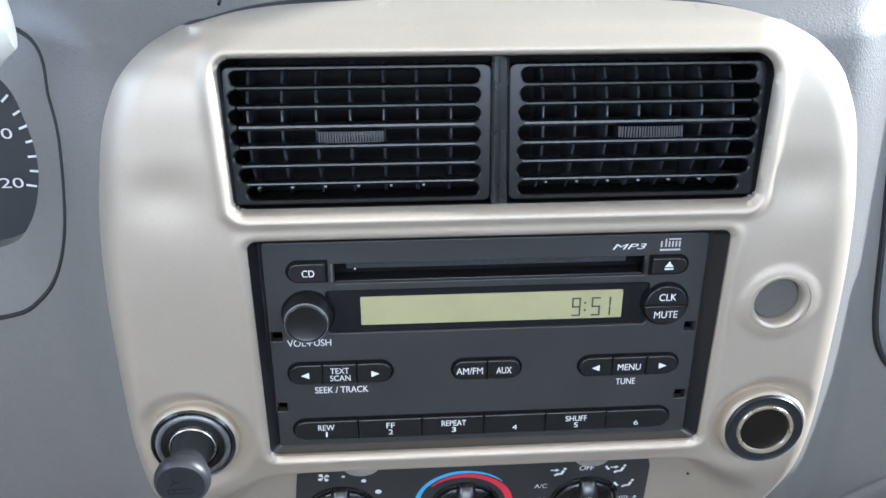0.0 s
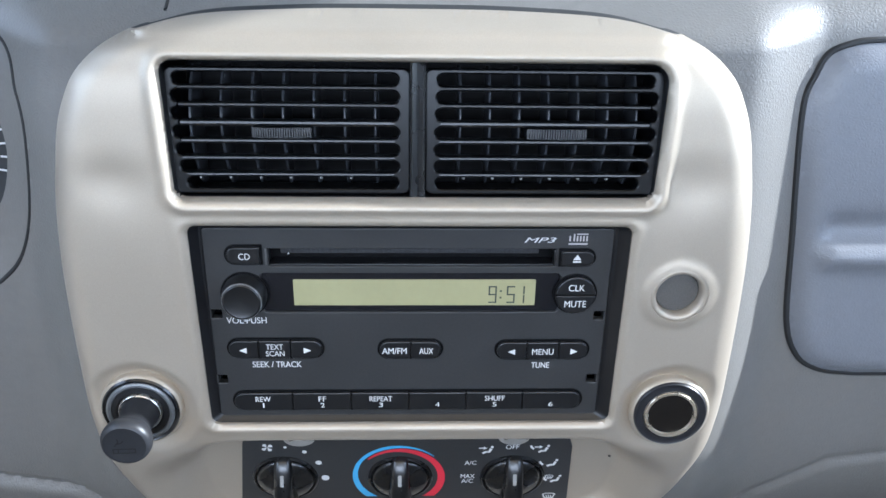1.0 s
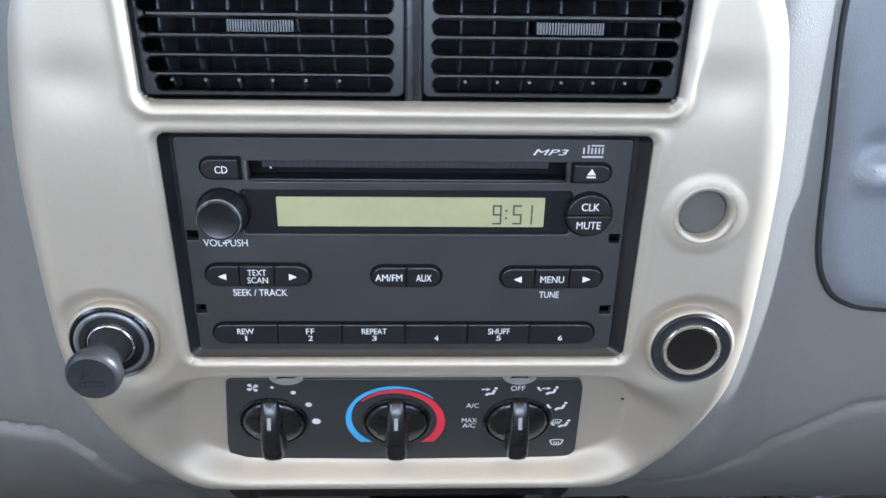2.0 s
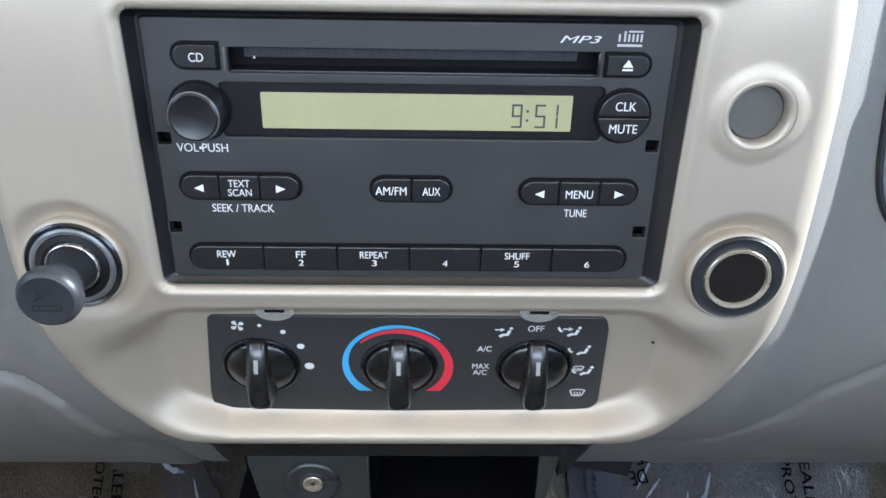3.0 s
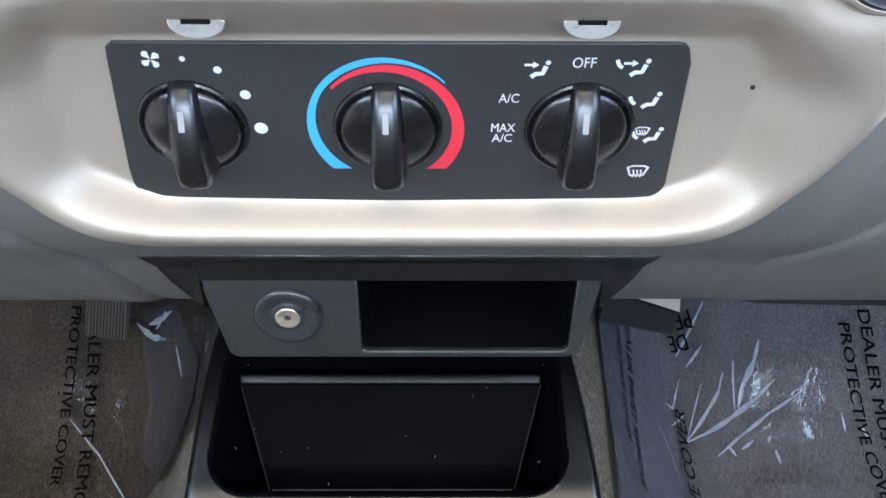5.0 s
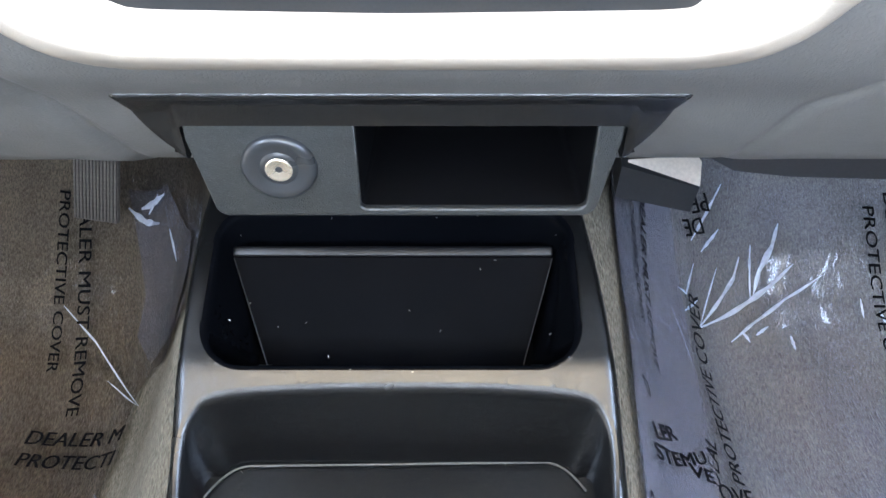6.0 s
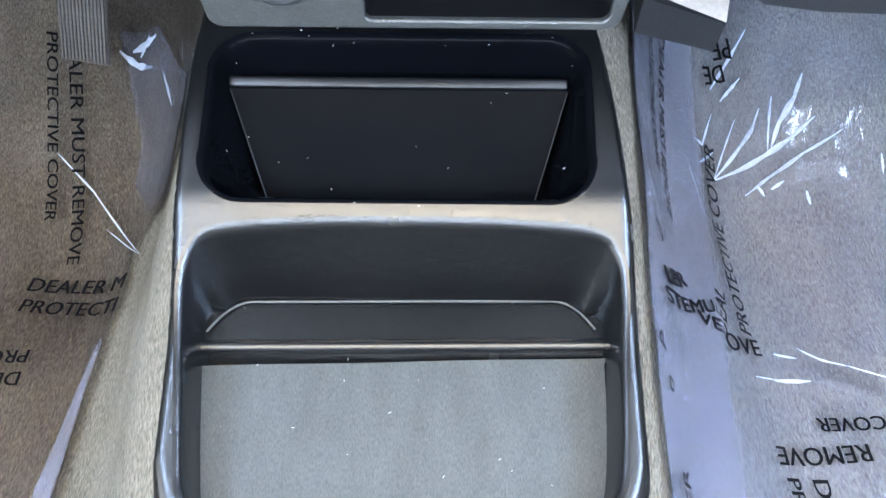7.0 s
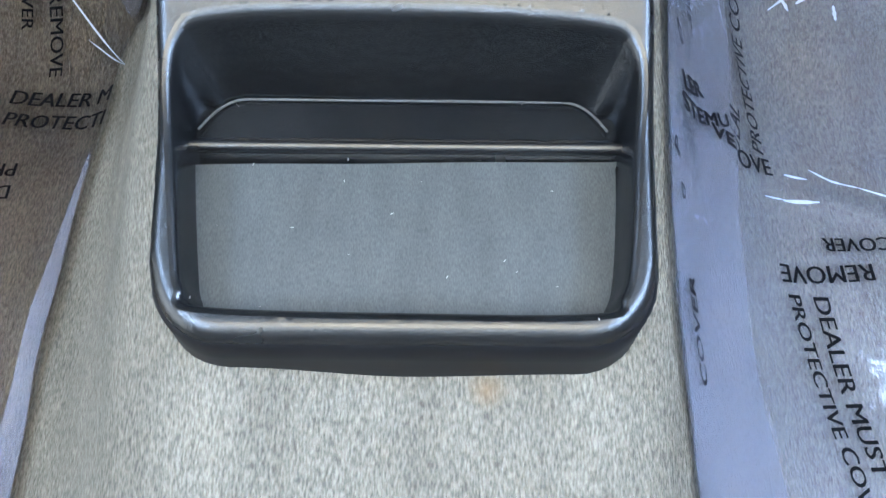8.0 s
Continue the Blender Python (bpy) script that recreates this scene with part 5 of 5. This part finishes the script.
for s, a, b in ((-1, -0.0935, -0.0745), (1, 0.0840, 0.0675)):
    part("bin_corner", wire([(console_mid + blend(a, b, t), blend(0.366, 0.3212, t), blend(0.2316, 0.1918, t)) for t in np.linspace(0, 1, 8)], 0.3), material("dull_corner", (0.010, 0.010, 0.012), 0.4), console)

# crumbs and dust on the console
dust = random.Random(5)
spots = [(0.076, 0.279, 0.203), (-0.089, 0.2655, 0.176)] + [(dust.uniform(-0.095, 0.08), dust.uniform(0.15, 0.40), None) for _ in range(46)]
crumb_v, crumb_f = [], []
for x, y, z in spots:
    z = float(console_z(np.array([x]), np.array([y]))[2][0])
    if 0.16 < y < 0.242:
        z = max(z, 0.1648 + 0.085 * (y - 0.162) + 0.0004)
    a, k = dust.uniform(0, 6.28), dust.uniform(0.2, 0.9) * MM
    n = len(crumb_v)
    for dx, dy, dz in ((-1, -0.25, 0.1), (1, -0.15, 0.1), (0.9, 0.3, 0.1), (-0.8, 0.25, 0.1), (0, 0, 0.5)):
        crumb_v.append((x + k * (dx * math.cos(a) - dy * math.sin(a)), y + k * (dx * math.sin(a) + dy * math.cos(a)), z + k * dz + 0.0002))
    crumb_f += [(n, n + 1, n + 4), (n + 1, n + 2, n + 4), (n + 2, n + 3, n + 4), (n + 3, n, n + 4)]
alone("dust_specks", made("dust", crumb_v, crumb_f), material("pale_dust", (0.45, 0.44, 0.42), 0.8), "pale dust specks scattered over the black console", "dust", "stuff")

# ---------------------------------------------------------------- protective film on the floor
left_film = inside([(-0.60, -0.35), (-0.241, -0.35), (-0.241, 0.104), (-0.244, 0.18), (-0.2400, 0.235), (-0.2400, 0.293), (-0.2375, 0.345), (-0.2345, 0.385), (-0.229, 0.418), (-0.214, 0.430), (-0.185, 0.406), (-0.141, 0.370), (-0.136, 0.391), (-0.125, 0.45), (-0.12, 0.69), (-0.60, 0.69)])
right_film = inside([(0.1340, -0.35), (0.1335, 0.09), (0.1310, 0.127), (0.1230, 0.182), (0.1205, 0.225), (0.1210, 0.275), (0.1225, 0.31), (0.1255, 0.345), (0.1290, 0.40), (0.1320, 0.487), (0.134, 0.69), (0.60, 0.69), (0.60, -0.35)])
rumple = [(0.31, 0.525, 62, 1.9, 0.0040, 0.012), (0.262, 0.50, 38, 2.2, 0.0045, 0.011), (0.29, 0.475, 25, 1.7, 0.0035, 0.010), (0.235, 0.55, 70, 1.5, 0.0032, 0.009), (0.30, 0.43, 12, 1.4, 0.003, 0.011),
          (0.285, 0.30, -14, 1.2, 0.0035, 0.010), (0.325, 0.318, -30, 0.9, 0.003, 0.009), (-0.30, 0.49, -50, 1.9, 0.0012, 0.010), (-0.22, 0.56, -35, 1.0, 0.004, 0.012), (-0.215, 0.50, 75, 1.0, 0.003, 0.012), (0.20, 0.45, 80, 3.0, 0.003, 0.009),
          (0.185, 0.34, 84, 3.0, 0.002, 0.010), (0.34, 0.20, 60, 1.2, 0.003, 0.012), (0.262, 0.13, 40, 1.0, 0.003, 0.010)]


def film_lift(x, y):
    lift = 0.0068 + 0.0012 * np.sin(31 * x + 11 * y) + 0.0010 * np.sin(47 * y - 13 * x)
    for cx, cy, turn, length, high, wide in rumple:
        c, s = math.cos(radians(turn)), math.sin(radians(turn))
        a, b = (x - cx) * c + (y - cy) * s, -(x - cx) * s + (y - cy) * c
        b = b + 6.0 * a * a
        lift = lift + high * np.exp(-((a / (0.030 * length)) ** 2)) * np.exp(-np.abs(b / wide) ** 1.3)
    return lift


film_left = alone("protective_film", lay(np.arange(-0.44, -0.115, 0.0017), np.arange(0.05, 0.70, 0.0017), film_lift, left_film), FILM_SHADED, "printed protective film wrinkled over the driver's floor, brown tint imitating shade", "floor film")
film_right = alone("protective_film", lay(np.arange(0.115, 0.46, 0.0017), np.arange(0.0, 0.70, 0.0017), film_lift, right_film), FILM, "clear printed protective film wrinkled over the passenger's floor", "floor film")
fold_strip = inside([(0.1345, -0.02), (0.1340, 0.09), (0.1315, 0.127), (0.1235, 0.182), (0.1210, 0.225), (0.1215, 0.275), (0.1230, 0.31), (0.1260, 0.345), (0.1295, 0.40), (0.1325, 0.487), (0.1345, 0.60), (0.200, 0.60), (0.1960, 0.536), (0.2050, 0.45),
                     (0.2040, 0.38), (0.1985, 0.325), (0.1910, 0.266), (0.1850, 0.20), (0.1960, 0.127), (0.215, -0.02)])
film_fold = alone("film_fold", lay(np.arange(0.115, 0.225, 0.0022), np.arange(-0.02, 0.61, 0.0022), lambda x, y: film_lift(x, y) + 0.003 + 0.0012 * np.sin(y * 60 + 40 * x), fold_strip), FILM_MILKY, "folded-over milky edge of the protective film along the tunnel", "floor film")


def print_on(text, x0, y0, x1, y1, lift=0.0034, tall=0.92):
    """Black print laid over the film, from its first letter to its last."""
    curve = bpy.data.curves.new("letters", "FONT")
    curve.body, curve.size, curve.resolution_u, curve.shear = text, 1.0, 3, 0.06
    mesh = taken(curve)
    co = np.array([v.co for v in mesh.vertices])
    lo, hi = co.min(0), co.max(0)
    k = math.hypot(x1 - x0, y1 - y0) / (hi[0] - lo[0])
    turn = math.atan2(y1 - y0, x1 - x0)
    mesh.transform(Matrix.Translation(((x0 + x1) / 2, (y0 + y1) / 2, 0)) @ Matrix.Rotation(turn, 4, "Z") @ Matrix.Diagonal((k, k * tall, 1, 1)) @ Matrix.Translation((-(lo[0] + hi[0]) / 2, -(lo[1] + hi[1]) / 2, 0)))
    px, py = np.array([v.co.x for v in mesh.vertices]), np.array([v.co.y for v in mesh.vertices])
    for v, z in zip(mesh.vertices, carpet_z(px, py) + film_lift(px, py)):
        v.co.z = float(z) + lift
    heavier = [mesh.copy(), mesh.copy()]  # a bolder cut
    heavier[0].transform(Matrix.Translation((0.0003 * math.cos(turn), 0.0003 * math.sin(turn), 0.00003)))
    heavier[1].transform(Matrix.Translation((-0.0003 * math.cos(turn), -0.0003 * math.sin(turn), 0.00006)))
    return joined(mesh, *heavier)


for text, x0, y0, x1, y1, owner in (
        ("PROTECTIVE COVER", -0.3140, 0.5781, -0.3120, 0.4470, film_left), ("DEALER MUST REMOVE", -0.2970, 0.5850, -0.2858, 0.4095, film_left),
        ("DEALER M", -0.3161, 0.3924, -0.2311, 0.3835, film_left), ("PROTECTI", -0.3161, 0.3724, -0.2331, 0.3632, film_left),
        ("PROTECTIVE COVER", -0.2946, 0.3266, -0.450, 0.321, film_left), ("DEALER MUST REMOVE", -0.2951, 0.3083, -0.47, 0.301, film_left),
        ("PROTECTIVE COVER", 0.2200, 0.3235, 0.2150, 0.4740, film_right), ("DEAL", 0.1945, 0.3110, 0.2010, 0.3480, film_right),
        ("OVE", 0.1970, 0.3080, 0.2300, 0.3160, film_right), ("COVER", 0.3087, 0.2694, 0.2606, 0.2652, film_right), ("REMOVE", 0.2920, 0.2480, 0.2230, 0.2390, film_right),
        ("DEALER MUST", 0.2510, 0.2277, 0.2680, 0.1170, film_right), ("PROTECTIVE COVER", 0.2310, 0.2261, 0.2580, 0.0850, film_right),
        ("DEALER MUST REMOVE", 0.3930, 0.5600, 0.403, 0.3900, film_right), ("PROTECTIVE COVER", 0.3740, 0.5500, 0.3830, 0.4100, film_right), ("PE", 0.2350, 0.5440, 0.2180, 0.5370, film_right), ("DE", 0.2290, 0.5260, 0.2110, 0.5180, film_right)):
    part("print", print_on(text, x0, y0, x1, y1), INK, owner)
for text, x0, y0, x1, y1 in (("PROTECTIVE COVER", 0.1560, 0.5080, 0.1500, 0.3950), ("DEALER MUST REMOVE", 0.1680, 0.5120, 0.1560, 0.3650), ("LER", 0.1370, 0.3030, 0.1610, 0.3240), ("STEMU", 0.1350, 0.2900, 0.1880, 0.3240), ("VE", 0.1700, 0.3060, 0.1930, 0.3130), ("D", 0.1345, 0.3330, 0.1375, 0.3240), ("P", 0.1250, 0.2520, 0.1262, 0.2590), ("D", 0.1300, 0.2390, 0.1292, 0.2320), ("COVER", 0.1420, 0.1480, 0.1330, 0.1960)):
    part("print", print_on(text, x0, y0, x1, y1, 0.0060, 0.5), INK, film_fold)
left_fold = inside([(-0.2415, -0.05), (-0.2415, 0.104), (-0.2445, 0.18), (-0.2405, 0.235), (-0.2405, 0.29), (-0.2385, 0.335), (-0.2420, 0.337), (-0.248, 0.292), (-0.257, 0.22), (-0.263, 0.13), (-0.270, -0.05)])
alone("film_fold", lay(np.arange(-0.29, -0.225, 0.0022), np.arange(0.05, 0.345, 0.0022), lambda x, y: film_lift(x, y) + 0.003 + 0.001 * np.sin(y * 60 + 40 * x), left_fold), FILM_MILKY, "folded-over milky film edge beside the driver's side of the tunnel", "floor film")


def crease(points, wide):
    """A sharp fold in the film, in mm wide: a low ridge that fades at both ends."""
    track = []
    for (ax, ay), (bx, by) in zip(points, points[1:]):
        track += [(blend(ax, bx, k / 6), blend(ay, by, k / 6)) for k in range(6)]
    track.append(points[-1])
    verts, faces = [], []
    for i, (x, y) in enumerate(track):
        (ax, ay), (bx, by) = track[max(i - 1, 0)], track[min(i + 1, len(track) - 1)]
        n = math.hypot(bx - ax, by - ay)
        nx, ny = -(by - ay) / n, (bx - ax) / n
        k = i / (len(track) - 1)
        w = wide * 0.32 * MM * (0.10 + 0.90 * math.sin(math.pi * min(1, 0.05 + k * 0.93)) ** 0.8) * (1 + 0.25 * math.sin(17 * k + 40 * x))
        for side, high in ((-1, 0.0), (-0.15, 0.45), (1, 0.10)):
            px, py = x + nx * w * side, y + ny * w * side
            verts.append((px, py, float(carpet_z(px, py) + film_lift(px, py)) + 0.0005 + high * w))
        if i:
            q = 3 * i
            faces += [(q - 3, q - 2, q + 1, q), (q - 2, q - 1, q + 2, q + 1)]
    return made("crease", verts, faces, 20)


# the fan of long creases in the passenger's film, glints in their colour
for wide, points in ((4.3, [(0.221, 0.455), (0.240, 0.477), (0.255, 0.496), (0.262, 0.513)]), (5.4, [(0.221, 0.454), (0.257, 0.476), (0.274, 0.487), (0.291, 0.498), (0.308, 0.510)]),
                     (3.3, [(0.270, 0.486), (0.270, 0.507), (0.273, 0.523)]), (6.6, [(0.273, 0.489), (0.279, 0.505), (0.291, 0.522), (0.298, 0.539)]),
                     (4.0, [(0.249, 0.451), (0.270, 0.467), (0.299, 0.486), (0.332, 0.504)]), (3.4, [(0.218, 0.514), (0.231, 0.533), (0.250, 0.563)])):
    part("crease", crease(points, wide), CREASE_GLINT, film_right, "sharp film crease, its glint put into the pale colour")
# short glints round it, laid as pale ridges
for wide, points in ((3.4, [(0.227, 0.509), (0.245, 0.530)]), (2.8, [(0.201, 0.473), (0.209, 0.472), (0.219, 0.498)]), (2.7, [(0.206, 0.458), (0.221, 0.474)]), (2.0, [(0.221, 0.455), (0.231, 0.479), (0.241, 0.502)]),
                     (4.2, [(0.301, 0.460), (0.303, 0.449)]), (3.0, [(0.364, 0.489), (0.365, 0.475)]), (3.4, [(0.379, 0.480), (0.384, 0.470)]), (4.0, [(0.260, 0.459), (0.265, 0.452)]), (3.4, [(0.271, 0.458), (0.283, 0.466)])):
    part("crease", crease(points, wide), CREASE_GLINT, film_right, "sharp film crease, its glint put into the pale colour")
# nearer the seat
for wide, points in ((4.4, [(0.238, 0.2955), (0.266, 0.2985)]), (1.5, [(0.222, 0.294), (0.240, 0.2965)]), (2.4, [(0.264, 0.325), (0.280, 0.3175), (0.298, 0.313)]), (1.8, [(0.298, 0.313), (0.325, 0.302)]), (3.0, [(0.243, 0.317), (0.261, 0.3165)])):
    part("crease", crease(points, wide), CREASE_GLINT, film_right, "sharp film crease, its glint put into the pale colour")
part("crease", crease([(0.1900, 0.4540), (0.1990, 0.4330), (0.2060, 0.4120)], 1.2), CREASE_GLINT, film_fold, "sharp film crease, its glint put into the pale colour")
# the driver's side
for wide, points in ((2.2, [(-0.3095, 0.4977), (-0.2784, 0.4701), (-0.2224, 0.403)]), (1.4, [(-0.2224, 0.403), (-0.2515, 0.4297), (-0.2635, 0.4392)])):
    part("crease", crease(points, wide), CREASE_GLINT, film_left, "sharp film crease, its glint put into the pale colour")
# film pushed up against the tunnel beside the pedal
ruck_edge = inside([(-0.258, 0.578), (-0.216, 0.562), (-0.159, 0.452), (-0.150, 0.395), (-0.168, 0.405), (-0.204, 0.430), (-0.219, 0.436), (-0.240, 0.468), (-0.234, 0.495), (-0.247, 0.54)])


def ruck_lift(x, y):
    folds = 0.0050 * np.abs(np.sin(95 * x + 38 * y)) * np.exp(-(((x + 0.215) / 0.03) ** 2) - (((y - 0.525) / 0.035) ** 2))
    return film_lift(x, y) + 0.003 + folds + 0.0012 * np.sin(70 * x - 52 * y)


ruck = alone("film_ruck", lay(np.arange(-0.27, -0.13, 0.0017), np.arange(0.34, 0.59, 0.0017), ruck_lift, ruck_edge), FILM_RUCK, "rucked clear film pushed up beside the accelerator pedal", "floor film")
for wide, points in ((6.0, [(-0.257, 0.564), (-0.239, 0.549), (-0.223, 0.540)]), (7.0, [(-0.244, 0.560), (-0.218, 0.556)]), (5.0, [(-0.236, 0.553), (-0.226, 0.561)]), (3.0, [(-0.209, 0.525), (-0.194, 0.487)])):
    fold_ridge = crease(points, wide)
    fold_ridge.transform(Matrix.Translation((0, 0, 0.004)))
    part("crease", fold_ridge, CREASE_GLINT, ruck, "sharp film crease, its glint put into the pale colour")

# ---------------------------------------------------------------- pedal and brackets
pedal = thing("accelerator_pedal", facing(-0.258, 0.541, 0.150, 24) @ Matrix.Rotation(radians(-9), 4, "Z"), "ribbed grey rubber accelerator pedal over the film", "pedal")
pad = part("pad", block(-0.0183, -0.047, -0.006, 0.0183, 0.07, 0.0, 0.003), PEDAL, pedal)
rib = block(-0.0008, -0.045, -0.001, 0.0008, 0.068, 0.0016, 0.0004, 1)
for i in range(13):
    part("rib", rib, PEDAL, pad, m=Matrix.Translation((-0.0160 + 0.0320 * i / 12, 0, 0)))
part("arm", block(-0.006, 0.02, -0.02, 0.006, 0.16, -0.006, 0.002), BLACK, pedal)

bracket = thing("bracket", Matrix(), "black bracket with a worn cream top, under the dashboard", "bracket")
face = [(0.1290, 0.448, 0.2290), (0.1831, 0.450, 0.2089), (0.1818, 0.450, 0.1872), (0.1284, 0.448, 0.2031)]
part("body", loft([face, [(x + 0.004, y + 0.07, z + 0.016) for x, y, z in face]]), material("dull_dark_bracket", (0.022, 0.023, 0.025), 0.5, grain=0.1), bracket)
lid = [(0.1327, 0.4495, 0.2310), (0.1835, 0.4505, 0.2096), (0.1850, 0.462, 0.2190), (0.1836, 0.469, 0.2190)]
part("top", loft([lid, [(x, y + 0.0008, z + 0.0014) for x, y, z in lid]]), CREAM, bracket, "worn cream top face")

duct = thing("under_panel", Matrix(), "dark curved panel under the passenger dashboard", "panel")
low = [(0.172, 0.246), (0.185, 0.2335), (0.202, 0.2235), (0.24, 0.2185), (0.30, 0.2165), (0.60, 0.2165), (0.60, 0.30), (0.172, 0.30)]
part("panel", loft([[(x, 0.45, z) for x, z in low], [(x, 0.475, z - 0.004) for x, z in low], [(x, 0.62, z) for x, z in low]]), material("dull_dark_panel", (0.028, 0.028, 0.03), 0.5, grain=0.1, stain=0.1), duct)

stalk = thing("shift_lever", along((-0.1890, 0.165, 0.7230), Vector((1, 0.30, 0.05))), "light grey rounded lever end beside the gauges", "lever")
part("knob", lathe([(6.0, -290), (6.2, 20), (10, 40), (12.4, 52), (12.6, 62), (11.2, 70), (7.5, 74.5), (0, 75.5)], 48), STALK, stalk)
part("inset", tube_ring([(11.9, 55), (12.9, 55), (12.9, 56.2), (11.9, 56.2)], 48), SEAM, stalk)
part("stem", wire([(-0.45, 0.09, 0.705), (-0.45, 0.18, 0.69), (-0.45, 0.40, 0.66)], 9), STALK, stalk, m=stalk.matrix_basis.inverted())
